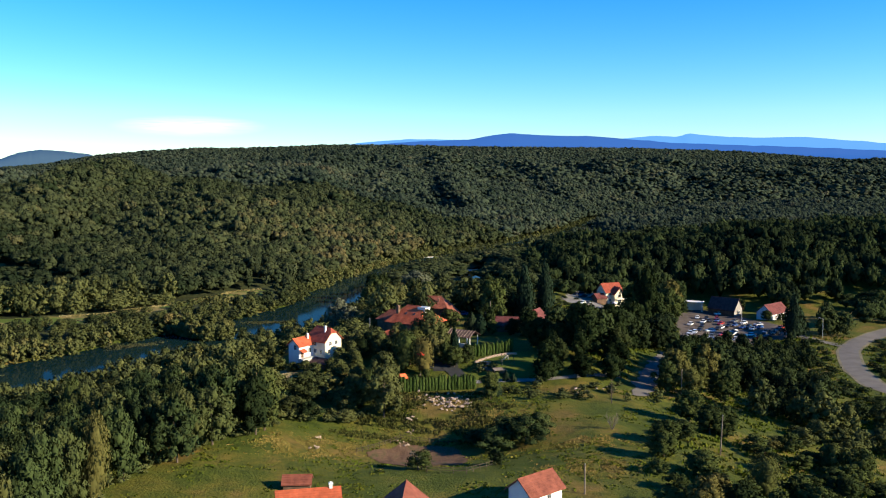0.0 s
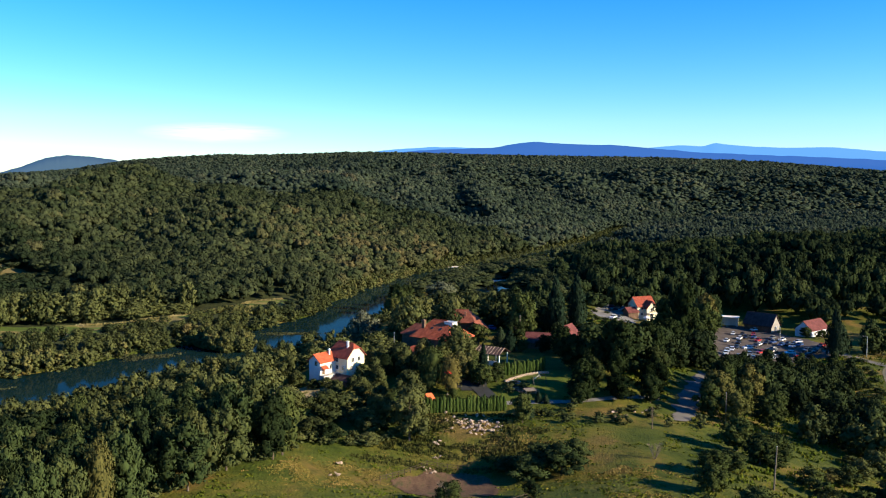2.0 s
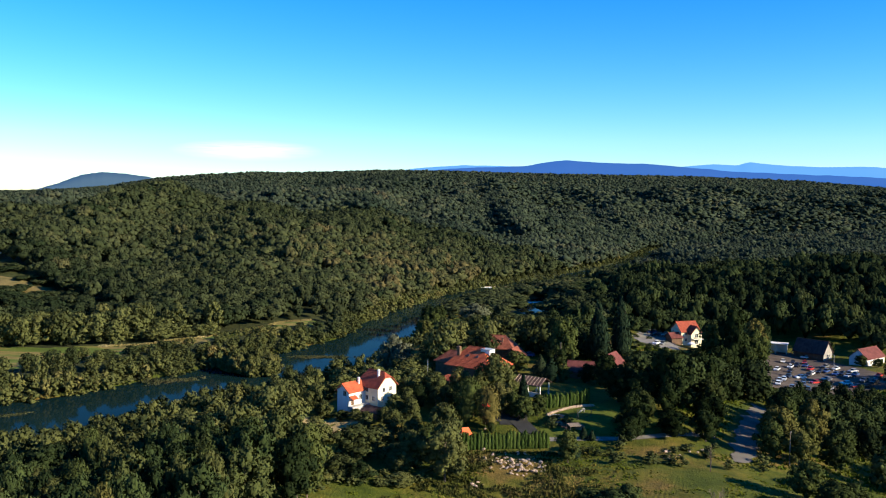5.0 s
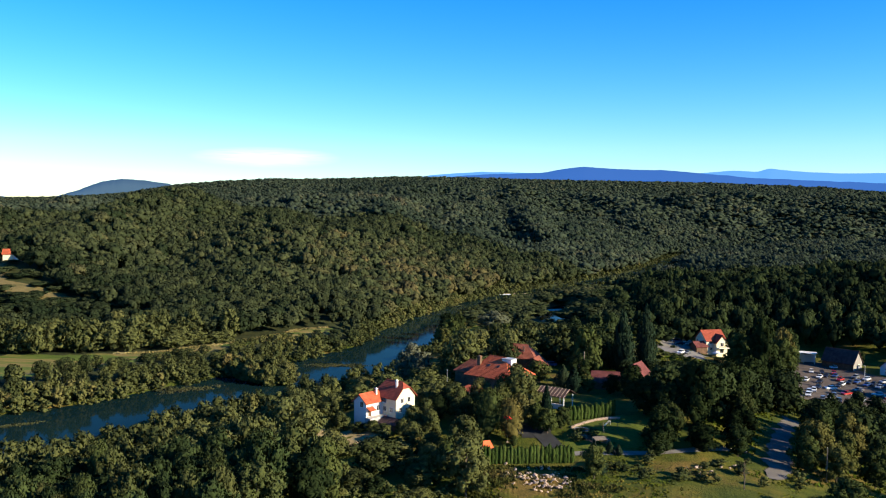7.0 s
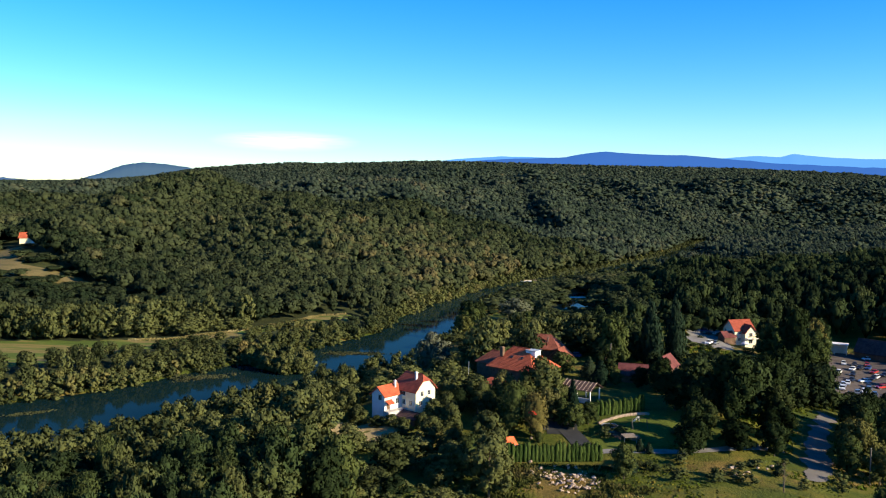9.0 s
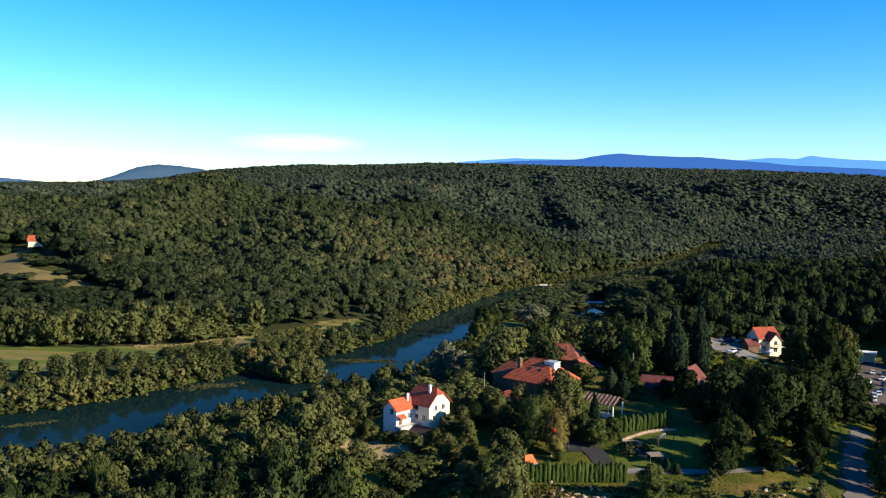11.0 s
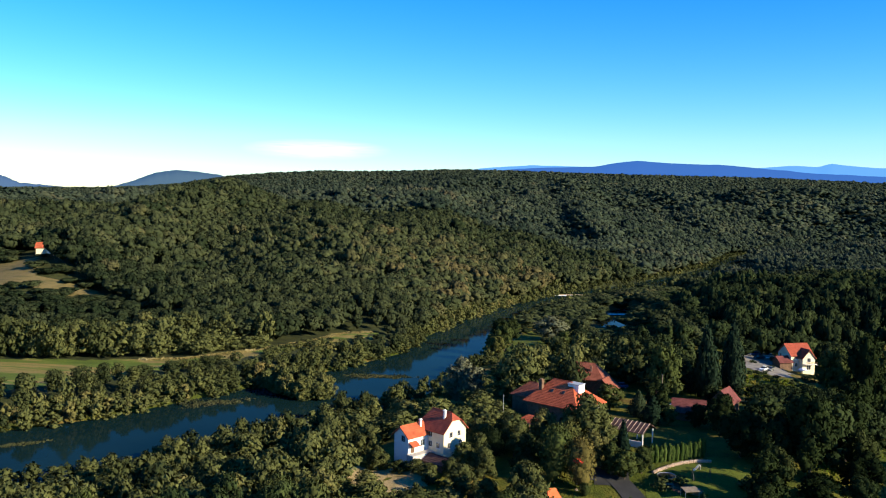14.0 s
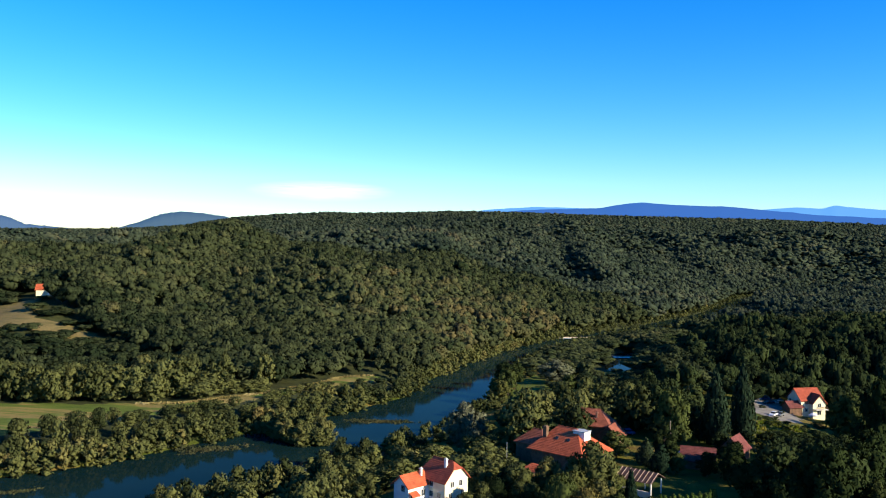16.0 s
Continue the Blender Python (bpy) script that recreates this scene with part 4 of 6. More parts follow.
NEAR = [proto_tree(10 + k, "round", 2700, 38, 0.030) for k in range(7)]
PALE = [proto_tree(90 + k, "round", 2700, 38, 0.030, LEAF_PALE) for k in range(4)]
WOODY = [proto_tree(60 + k, "round", 2700, 38, 0.030, LEAF_WOOD) for k in range(5)]
SHADED = [proto_tree(80 + k, "round", 2700, 38, 0.030, LEAF_GROVE_SHADE) for k in range(5)]
CONES = [proto_tree(30 + k, "cone", 1700, 26, 0.036) for k in range(3)]
COLUMNS = [proto_tree(40 + k, "column", 2000, 13, 0.029) for k in range(2)]
SHRUBS = [proto_tree(70 + k, "round", 1300, 24, 0.040) for k in range(4)]
for s in SHRUBS:
    s.name = "shrub"
    tagged(s, "low dense green shrub on the slope", "shrub")
WILLOWS = [proto_tree(50, "round", 2200, 36, 0.034)]
WILLOWS[0].name = "willow"
WILLOWS[0]["label"] = "silver-green willow with a broad soft crown"
WILLOWS[0].children[0].data.materials[0] = WILLOW
PLANTED = []
rt = random.Random(5)


def plant(x, y, h, w, kind="round", label="", sink=0.0):
    p = rt.choice({"round": NEAR, "deep": SHADED, "wood": WOODY, "pale": PALE, "cone": CONES, "column": COLUMNS, "shrub": SHRUBS, "willow": WILLOWS}[kind])
    z = float(height(x, y)) - sink
    first = not any(q is p for q in PLANTED)
    m = pose(x, y, z, rt.uniform(-3, 3), rt.uniform(-3, 3), rt.uniform(0, 360)) @ Matrix.Diagonal((w, w, h, 1))
    if first:
        PLANTED.append(p)
        p.matrix_basis = m
        ob = p
    else:
        s = p.scale.copy()
        ob = copy_thing(p, Matrix.Identity(4))
        ob.matrix_basis = m
    if label:
        ob["label"] = label
    return ob


def merged_wood(name, x, y, h, w, protos, label, seed, mat, shift=0.0):
    """Woodland that nobody could count, as one mesh."""
    rs = np.random.RandomState(seed)
    z = height(x, y)
    G, T, N = [], [], []
    pick = rs.randint(0, len(protos), len(x))
    turn = rs.uniform(0, 6.28, len(x))
    tint = np.clip(0.14 + shift + rs.beta(2.0, 2.0, len(x)) * 0.64 + 0.15 * waves(x, y, 75, seed) + 0.17 * waves(x, y, 300, seed + 3), 0, 1)
    d, side = river(x, y)
    tint = np.clip(tint + 0.20 * (side > 0) * smooth(150, 20, d) * smooth(400, 450, y) * smooth(760, 640, y), 0, 1)
    odd = rs.uniform(size=len(x))
    tint = np.where(odd < 0.006, 0.93, np.where(odd > 0.965, 0.04, tint))
    c, s = np.cos(turn), np.sin(turn)
    for k, groups in enumerate(protos):
        i = np.where(pick == k)[0]
        if not len(i):
            continue
        for v, f, nv in groups:
            A = np.empty((len(i), len(v), 3), np.float32)
            A[..., 0] = (v[:, 0] * c[i, None] - v[:, 1] * s[i, None]) * w[i, None] + x[i, None]
            A[..., 1] = (v[:, 0] * s[i, None] + v[:, 1] * c[i, None]) * w[i, None] + y[i, None]
            A[..., 2] = v[:, 2] * h[i, None] * 0.9 + z[i, None] + 0.03 * h[i, None]
            F = (f[None] + (len(v) * np.arange(len(i)))[:, None, None]).reshape(-1, f.shape[1])
            B = np.empty_like(A)
            B[..., 0] = nv[:, 0] * c[i, None] - nv[:, 1] * s[i, None]
            B[..., 1] = nv[:, 0] * s[i, None] + nv[:, 1] * c[i, None]
            B[..., 2] = nv[:, 2]
            G.append((A.reshape(-1, 3), F))
            T.append(np.repeat(tint[i], len(v)))
            N.append(B.reshape(-1, 3))
    ob = new(name, mesh_of(name, G, mat, True, np.concatenate(T), np.concatenate(N)))
    return tagged(ob, label, "woodland", kind="stuff")


def sizes(x, y, seed):
    """Heights and widths of the trees by zone, many capped to fit the camera's view; 0: no tree."""
    rs = np.random.RandomState(seed)
    d, side = river(x, y)
    r = rs.uniform(0, 1, len(x))
    h = 10.5 + 4 * r
    w = 7.5 + 2.5 * rs.uniform(0, 1, len(x))
    near = side < 0
    slope_ = near & (((x > 33) & (y < 232)) | ((x > 76) & (y < 335)))
    shrub = slope_ & (rs.uniform(0, 1, len(x)) < 0.68)
    h = np.where(slope_, np.where(shrub, 1.6 + 2.2 * r, 3.5 + 3.5 * r), h)
    w = np.where(shrub, 4.0 + 2.5 * r, np.where(slope_, 5.0 + 2.0 * r, w))
    house_front = near & (x > -64) & (x < -8) & (y > 178) & (y < 240)
    h = np.where(house_front, np.where(x > -46, 1.8 + 2.6 * r, 4.5 + 3.5 * r), h)
    w = np.where(house_front, 4.5 + 2.0 * r, w)
    village = near & (x > -24) & (x < 26) & (y > 205) & (y < 264)
    h = np.where(village, 0, h)
    behind = near & (x < 60) & (y >= 255) & (x > -50)
    h = np.where(behind, np.where((x < -6) & (y > 300), 2.0 + 2.5 * r, 5.5 + 8.0 * r), h)
    left = near & (x < -45)
    h = np.where(left, 3.4 + np.clip(d, 0, 70) * 0.05 + np.clip(d - 70, 0, 45) * 0.12 + 2.0 * r, h)
    deep = left & (d > 34) & (y < 215)
    h = np.where(deep, np.maximum(h, 6.0 + 5.5 * r), h)
    w = np.where(deep, 5.2 + 3.0 * rs.uniform(0, 1, len(x)), w)
    h = np.where(left & (y >= 212) & (y < 300), np.maximum(h, 5.5 + 4.0 * r), h)
    bank = near & (d < 22)
    h = np.where(bank, np.where(x < -96, 2.2 + 2.4 * r, np.where(y < 300, 6.0 + 4.0 * r, 2.5 + 5.0 * r)), h)
    w = np.where(bank, 4.5 + 2.0 * r, w)
    # tree tops held under the camera's sight lines to the parking lot, the road and the upper house
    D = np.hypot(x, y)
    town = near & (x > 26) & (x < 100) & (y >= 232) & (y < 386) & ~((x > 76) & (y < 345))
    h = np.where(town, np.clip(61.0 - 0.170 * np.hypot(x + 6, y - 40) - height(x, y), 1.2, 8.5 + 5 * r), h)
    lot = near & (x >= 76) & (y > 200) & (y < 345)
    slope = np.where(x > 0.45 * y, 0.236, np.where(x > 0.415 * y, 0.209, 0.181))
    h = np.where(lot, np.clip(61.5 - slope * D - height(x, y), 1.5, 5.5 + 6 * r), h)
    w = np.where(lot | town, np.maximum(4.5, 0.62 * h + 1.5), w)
    bare = slope_ & (waves(x, y, 34, 9) > 0.22) & (y < 232)
    h = np.where(bare, 0, h)
    # lowered so that the camera sees the river past the near bank
    h = np.where(near & (x < -20) & (x > -50) & (y >= 250) & (y < 340), np.where((x < -40) & (y < 285), 4.0 + 2.5 * r, 2.0 + 1.8 * r), h)
    h = np.where(near & (x < -14) & (x > -52) & (y >= 236) & (y < 257), 3.0 + 2.8 * r, h)
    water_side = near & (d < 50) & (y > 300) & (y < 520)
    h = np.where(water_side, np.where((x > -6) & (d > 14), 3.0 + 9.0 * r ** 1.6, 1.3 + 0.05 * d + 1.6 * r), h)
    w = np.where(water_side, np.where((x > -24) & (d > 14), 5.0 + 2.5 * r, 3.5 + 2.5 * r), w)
    # tops lowered towards the mill pool to keep it in the camera's view
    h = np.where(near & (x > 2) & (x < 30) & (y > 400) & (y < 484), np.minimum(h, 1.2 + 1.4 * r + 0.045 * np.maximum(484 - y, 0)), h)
    h = np.where(near & (np.hypot(x + 84, y - 270) < 13), 1.6 + r, h)
    h = np.where(near & (x > 190) & (x < 250) & (y > 340) & (y < 450), 3.5 + 2.5 * r, h)
    h = np.where(near & (x > 60) & (y > 425), 12 + 7 * r, h)
    screen = near & (x > 92) & (x < 128) & (y > 280) & (y < 316)
    h = np.where(screen, 5.5 + 3 * r, h)
    belt = (side > 0) & (d < 30) & (y < 430)
    h = np.where(belt, 6.0 + 5.0 * r, h)
    w = np.where(belt, 3.8 + 2.0 * r, w)
    strip = near_line(FIELD[:10], x, y)
    e = -0.63 * (x + 150) + 0.78 * (y - 330)
    front = (side > 0) & (y < 440) & (e < 12)
    glade = np.min([np.hypot(x - cx, y - cy) for cx, cy in CLEARING], axis=0)
    # trees before the clearing and the meadow strip kept low for the camera
    h = np.where((side > 0) & (y < 0.65 * x * -1 + 285) & (glade < 80), np.minimum(h, (3.2 + 0.10 * glade) * (0.6 + 0.8 * r)), h)
    h = np.where(front, np.minimum(h, np.where(x > -138, 2.6 + 0.22 * strip, 4.6 + 0.28 * strip)), h)
    w = np.where(near & (x < 70), np.minimum(w, 1.2 * h + 1.4), w)
    return h, w


SOLITARY = [  # x, y, height, width, kind
    (55.8, 214.5, 8, 6.5, "round"), (59.5, 221, 10.5, 8, "round"), (64, 231, 11.5, 8.5, "round"), (69, 243, 11, 8.5, "round"), (74.5, 258, 10, 8, "round"), (61, 212, 7.5, 7, "round"), (81, 270, 9, 8, "round"),
    (-38.6, 218.8, 2.4, 3.4, "round"), (-35.2, 217.8, 2.8, 3.6, "round"), (-26.6, 221.8, 5.4, 4.4, "round"), (-24.0, 223.8, 6.6, 4.8, "round"), (-28.6, 218.0, 3.6, 3.6, "round"), (-32.6, 217.0, 2.6, 3.2, "round"), (-21.8, 228.5, 5.5, 4.6, "column"), (-19.5, 232.5, 7, 5, "round"), (-25.3, 233.5, 5, 4.5, "round"),
    (14.6, 255, 4.2, 4.0, "round"), (20.5, 254.5, 5.2, 4.6, "round"), (24.6, 250.5, 7.8, 6.0, "round"), (8.5, 262, 6.5, 4.5, "cone"), (13, 268, 7.5, 6, "round"),
    (-15.4, 223.6, 7, 6, "round"), (-17.8, 229.1, 8, 6.5, "round"), (-12.1, 232.1, 8.5, 6, "round"), (-8.7, 224.1, 7.5, 4.5, "column"), (0.5, 223.6, 6, 4, "round"), (-1.6, 240.5, 6, 5, "round"), (-0.9, 236.9, 7, 6, "round"), (25.8, 234.9, 9, 8, "round"), (31, 231, 9, 7.5, "round"), (29.2, 220.8, 8.5, 5.5, "round"), (42.7, 217.5, 7, 6, "round"), (47.9, 234.8, 10, 7, "round"), (75, 224, 8, 7, "round"), (71, 245, 9, 7, "round"),
    (-9.9, 219.5, 10.5, 5.4, "column"), (-5.2, 218.3, 9.1, 5.0, "column"), (-14.2, 203, 10.4, 6.8, "round"), (2.9, 228.2, 9.6, 3.0, "cone"),
    (-3.6, 231, 12, 9, "round"), (26.8, 282.7, 20, 7, "cone"), (33.9, 288.2, 21, 6.5, "cone"), (16.3, 279.1, 14, 9, "round"), (25.8, 215.2, 9.5, 7, "round"), (34.9, 216.4, 6, 7, "round"),
    (37.3, 229.6, 15, 11, "round"), (48.3, 245.2, 13.5, 11, "round"), (73.7, 312, 24, 11, "round"), (76.9, 344.5, 15, 11, "round"), (-25.5, 210.5, 6.3, 5.5, "round"), (-22.6, 219.5, 6, 5, "round"), (-31.6, 194, 7, 9.5, "round"),
    (34.3, 247.1, 8.5, 7.5, "round"), (11.9, 201, 4.6, 4.2, "cone"), (10.7, 254.4, 7, 4.6, "cone"), (-13.1, 188, 11.5, 9, "round"), (-40, 183, 8, 7, "round"), (-21, 206.9, 5.5, 5, "round"), (-22, 190, 4.5, 5.5, "round"), (-17, 196, 7.5, 4.6, "column"),
    (6.2, 225.5, 5.0, 4.5, "round"), (45.4, 225.1, 9, 7, "round"), (55.7, 263.8, 12, 9, "round"), (63.4, 287.3, 13, 10, "round"), (139, 341, 20, 8.5, "cone"), (146, 352, 12, 6, "cone"), (205, 404, 10, 10, "round"), (200, 392, 9, 9, "round"), (141, 409, 6, 5, "round"), (144, 383, 4.5, 5, "round"), (150, 381, 3.5, 4.5, "round"),
    (108, 398, 14, 9, "round"), (104, 388, 16, 10, "round"), (98, 372, 17, 10, "round"), (92, 352, 15, 10, "round"), (84, 336, 14, 10, "round"), (84, 360, 12, 9, "round"),
    (-36.4, 304, 13.5, 10.5, "willow"), (-33.5, 298, 10, 8, "willow"), (-13, 429, 9.5, 14, "willow"), (-45.6, 225.2, 7, 6, "round"), (66, 224, 9, 6.5, "round"), (71, 234, 11, 8, "round"), (70, 215, 8, 7, "round"), (76, 247, 11, 8, "round"), (-43, 220.8, 4, 4.5, "round"), (-31, 398, 10, 7, "round"), (-33.5, 411, 11.5, 8, "round"), (-32.5, 385, 8, 6.5, "round"), (-29.5, 424, 9, 7.5, "round"), (-24, 352, 6, 6, "round"), (-8.5, 392, 6.5, 7, "round"), (-7.5, 405, 7, 7, "round"), (-10, 376, 7.5, 8, "round"), (-12.5, 361, 7.5, 7, "round"),
    (10, 171, 4.6, 8, "round"), (16.5, 171, 5.8, 8, "round"), (13, 177, 4.2, 7, "round"), (6.5, 176, 3.2, 6, "round"), (19.5, 176, 4.5, 6, "round"), (9.7, 157, 3.0, 3.2, "round"), (-4, 153, 3.2, 5, "round"),
    (11, 198, 6.5, 5.0, "round"), (-20, 193, 7, 6, "round"), (44, 168, 4.5, 6, "round"), (49, 173, 3.5, 5, "round"), (41, 158, 4.8, 5.5, "round"), (54, 187, 7, 7, "round"), (46, 149, 4.8, 7, "round"),
    (-2.9, 225.9, 7, 5.5, "round"), (2.9, 222.1, 5.5, 4.5, "round"), (0.6, 231.5, 4.5, 4, "round"), (-6.5, 232.6, 8, 6, "round"), (-7.6, 227.3, 8, 5, "column"), (-4.4, 215.6, 2.4, 2.0, "column"), (15.6, 213, 3.2, 1.8, "cone"), (17.4, 212.6, 2.6, 1.6, "cone"), (2.4, 266, 6.0, 6.5, "round"), (26.2, 256, 7.5, 6, "round"), (-22, 345, 6, 5, "round"), (24.9, 212.9, 5, 5, "round")]


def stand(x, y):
    """Which leaves the trees of a place have: green in the wood, darkened for shade in the grove, yellowing round the
    white house.
    """
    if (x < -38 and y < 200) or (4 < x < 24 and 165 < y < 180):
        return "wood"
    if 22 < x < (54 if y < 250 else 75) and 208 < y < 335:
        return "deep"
    return "pale" if -62 < x < 0 and 184 < y < 240 else "round"


def woods():
    for x, y, h, w, kind in SOLITARY:
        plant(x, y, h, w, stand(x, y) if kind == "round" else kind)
    # near woods: countable trees
    x, y = scatter(-170, 160, 85, 300, 6.6, 11)
    x2, y2 = scatter(-170, -20, 85, 215, 5.7, 17)
    k, k2 = ~((x < -42) & (y < 212)), (x2 < -42) & (y2 < 212)
    x, y = np.concatenate([x[k], x2[k2]]), np.concatenate([y[k], y2[k2]])
    d, side = river(x, y)
    gap = np.min([np.hypot(x - s[0], y - s[1]) - s[3] * 0.5 for s in SOLITARY], axis=0)
    k = (side < 0) & (gap > 2)
    x, y = x[k], y[k]
    order = np.argsort(np.hypot(x + 5, y - 20))
    x, y = x[order], y[order]
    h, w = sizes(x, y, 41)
    k = h > 0
    x, y, h, w = x[k], y[k], h[k], w[k]
    n = 300
    for px, py, ph, pw in zip(x[:n], y[:n], h[:n], w[:n]):
        if ph < 5.2:
            plant(px, py, ph, pw, "pale" if stand(px, py) == "pale" else "shrub", "low dense green shrub on the slope" if px > 30 else "low dense green shrub beside the trees", 0.06 * ph)
        else:
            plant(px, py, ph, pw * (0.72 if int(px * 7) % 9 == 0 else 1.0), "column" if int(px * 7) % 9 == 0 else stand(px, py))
    mid = [crown(100 + k, 24, 640, 0.046, jitter=0.6, core=0.7, fine=False, knob=0.75, crisp=0.35) for k in range(7)]
    far = [crown(200 + k, 9, 96, 0.066, shape="dome", jitter=0.35, core=1.08, up=0.2, fine=False) for k in range(9)]
    top = [crown(250 + k, 7, 34, 0.09, shape="dome", jitter=0.35, core=1.12, up=0.2, fine=False) for k in range(8)]
    x, y, h, w = x[n:], y[n:], h[n:], w[n:]
    k = (x > 20) & (y > 205)
    merged_wood("riverside_trees", x[~k], y[~k], h[~k], w[~k], mid, "mixed green trees round the village", 21, LEAF_MID, -0.05)
    merged_wood("grove_trees", x[k], y[k], h[k], w[k], mid, "green trees of the village grove, leaves darkened for shade", 23, LEAF_WOOD_SHADE, -0.05)
    x, y = scatter(-440, 320, 225, 470, 7.4, 12)
    d, side = river(x, y)
    gap = np.min([np.hypot(x - s[0], y - s[1]) - s[3] * 0.5 for s in SOLITARY], axis=0)
    k = ((side > 0) | (y >= 300)) & (gap > 2)
    x, y = x[k], y[k]
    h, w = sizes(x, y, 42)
    k = h > 0
    x, y, h, w = x[k], y[k], h[k], w[k] * 1.08
    lod = [crown(150 + k, 12, 230, 0.055, shape="dome", jitter=0.35, core=0.92, up=0.2, fine=False) for k in range(8)]
    k = np.hypot(x, y) < 390
    beds = [("woodland_edge", x[k], y[k], h[k], w[k], mid, "dense mixed woodland above the river meadow", 22),
            ("woodland", x[~k], y[~k], h[~k], w[~k], lod, "dense mixed woodland at the foot of the hill", 27)]
    rs = np.random.RandomState(3)
    tiny = [crown(300 + k, 3, 6, 0.2, shape="dome", jitter=0.3, core=1.1, up=0.3, fine=False) for k in range(6)]
    for name, x0, x1, y0, y1, sp, sd, kinds, lo, hi, label in (
            ("hillside_wood", -900, 1000, 470, 760, 6.9, 13, far, 10, 16, "dense dark green forest covering the hill"),
            ("upper_wood", -900, 1000, 760, 1300, 9.2, 14, top, 11, 18, "dense dark green forest over the hill's crest"),
            ("distant_wood", -2300, 2500, 1300, 3260, 15, 15, tiny, 10, 19, "distant forest rolling to the horizon")):
        x, y = scatter(x0, x1, y0, y1, sp, sd)
        d, side = river(x, y)
        low = np.where((side < 0) & (d < 75) & (x < 80) & (y < 720), 0.4, 1.0) * np.where((y > 1120) & (y < 1300) & (x < -60), 0.6, 1.0)
        beds.append((name, x, y, low * (1 + 0.16 * waves(x, y, 55, sd)) * rs.uniform(lo, hi, len(x)), rs.uniform(1.1, 2.1, len(x)) * sp * (0.95 if y0 > 1200 else 1.0), kinds, label, sd + 10))
    # leave out trees that stand hidden behind nearer woods
    X, Y, H = (np.concatenate([b[i] for b in beds]) for i in (1, 2, 3))
    Z = height(X, Y)
    seen = np.zeros(len(X), bool)
    for ex, ey, ez in ((0, 0, 62), (-10, 66, 66)):
        D = np.hypot(X - ex, Y - ey)
        bin_ = np.floor(np.degrees(np.arctan2(X - ex, Y - ey)) / 0.35).astype(int)
        ang, low = (Z + H - ez) / D, (Z + 0.5 * H - ez) / D
        order = np.lexsort((D, bin_))
        last, best = None, -9.0
        for i in order:
            if bin_[i] != last:
                last, best = bin_[i], -9.0
            if ang[i] > best - (0.0015 if D[i] < 900 else 0.0):
                seen[i] = True
            best = max(best, low[i])
    at = 0
    for name, x, y, h, w, kinds, label, sd in beds:
        k = seen[at:at + len(x)]
        at += len(x)
        d, side = river(x, y)
        # near-bank stands that get the leaf colour darkened for shade
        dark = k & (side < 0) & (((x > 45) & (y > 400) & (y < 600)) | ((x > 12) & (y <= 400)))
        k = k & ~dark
        merged_wood(name, x[k], y[k], h[k], w[k], kinds, label, sd, LEAF_HAZE if name in ("upper_wood", "distant_wood") else LEAF_MID if name == "woodland_edge" else LEAF_FAR, -0.16 if name.startswith("woodland") else 0.04)
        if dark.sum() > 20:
            merged_wood("conifer_wood", x[dark], y[dark], h[dark] * np.where(y[dark] > 400, 1.15, 1.0), w[dark] * 0.9, kinds, "mixed wood behind the village, leaves darkened for shade", sd + 40, LEAF_WOOD_SHADE)
    # low growth on both river banks
    rs = np.random.RandomState(8)
    gx, gy = np.meshgrid(np.arange(-220, 60, 3.3), np.arange(180, 660, 3.3))
    fx, fy = np.meshgrid(np.arange(0, 260, 6), np.arange(660, 1150, 6))
    gx, gy = np.concatenate([gx.ravel(), fx.ravel()]), np.concatenate([gy.ravel(), fy.ravel()])
    gx, gy = gx.ravel() + rs.uniform(-1.4, 1.4, gx.size), gy.ravel() + rs.uniform(-1.4, 1.4, gx.size)
    d, side = river(gx, gy)
    k = in_view(gx, gy) & (d > np.where(side > 0, -3.2, -2)) & (d < np.where(side > 0, np.where(gy > 640, 14, 6), 3)) & ~inside(FIELD, gx, gy)
    gx, gy = gx[k], gy[k]
    bush = [crown(400 + k, 8, 90, 0.095, jitter=0.5, core=0.8, fine=False, crisp=0.3) for k in range(5)]
    merged_wood("riverbank_shrubs", gx, gy, rs.uniform(2.2, 6.5, len(gx)), rs.uniform(3.0, 5.0, len(gx)), bush, "dense shrubs and willows lining the river", 33, LEAF_MID, -0.08)
    # trees on the spit in the river
    su, sv = rs.uniform(-19, 17, 60), rs.uniform(-5.5, 5.5, 60)
    k = (su / 19) ** 2 + (sv / 6.5) ** 2 < 0.95
    gx, gy = -92 + 0.8 * su[k] + 0.6 * sv[k], 322 - 0.6 * su[k] + 0.8 * sv[k]
    merged_wood("spit_trees", gx, gy, rs.uniform(3.5, 8.0, len(gx)), rs.uniform(3.5, 5.5, len(gx)), mid, "willows and alders on a spit in the river", 36, LEAF_MID, 0.1)
    # undergrowth at the foot of the near wood and below the white house
    edge = [(-56, 108), (-51, 138), (-46, 150), (-44, 158), (-37, 164), (-33, 174), (-24, 181), (-15, 186)]
    gx, gy = rs.uniform(-62, -6, 3000), rs.uniform(100, 216, 3000)
    near_edge = (near_line(edge, gx, gy) < 4.5) & ~inside(MEADOW, gx + 1.5, gy - 1.5)
    scrub = (gx > np.where(gy > 198, -53, -34)) & (gy > 181) & ~inside(MEADOW, gx, gy)
    bx, by = rs.uniform(9, 52, 55), rs.uniform(197, 224, 55)
    k = (near_edge & (rs.uniform(size=3000) < 0.5)) | (scrub & (rs.uniform(size=3000) < 0.22))
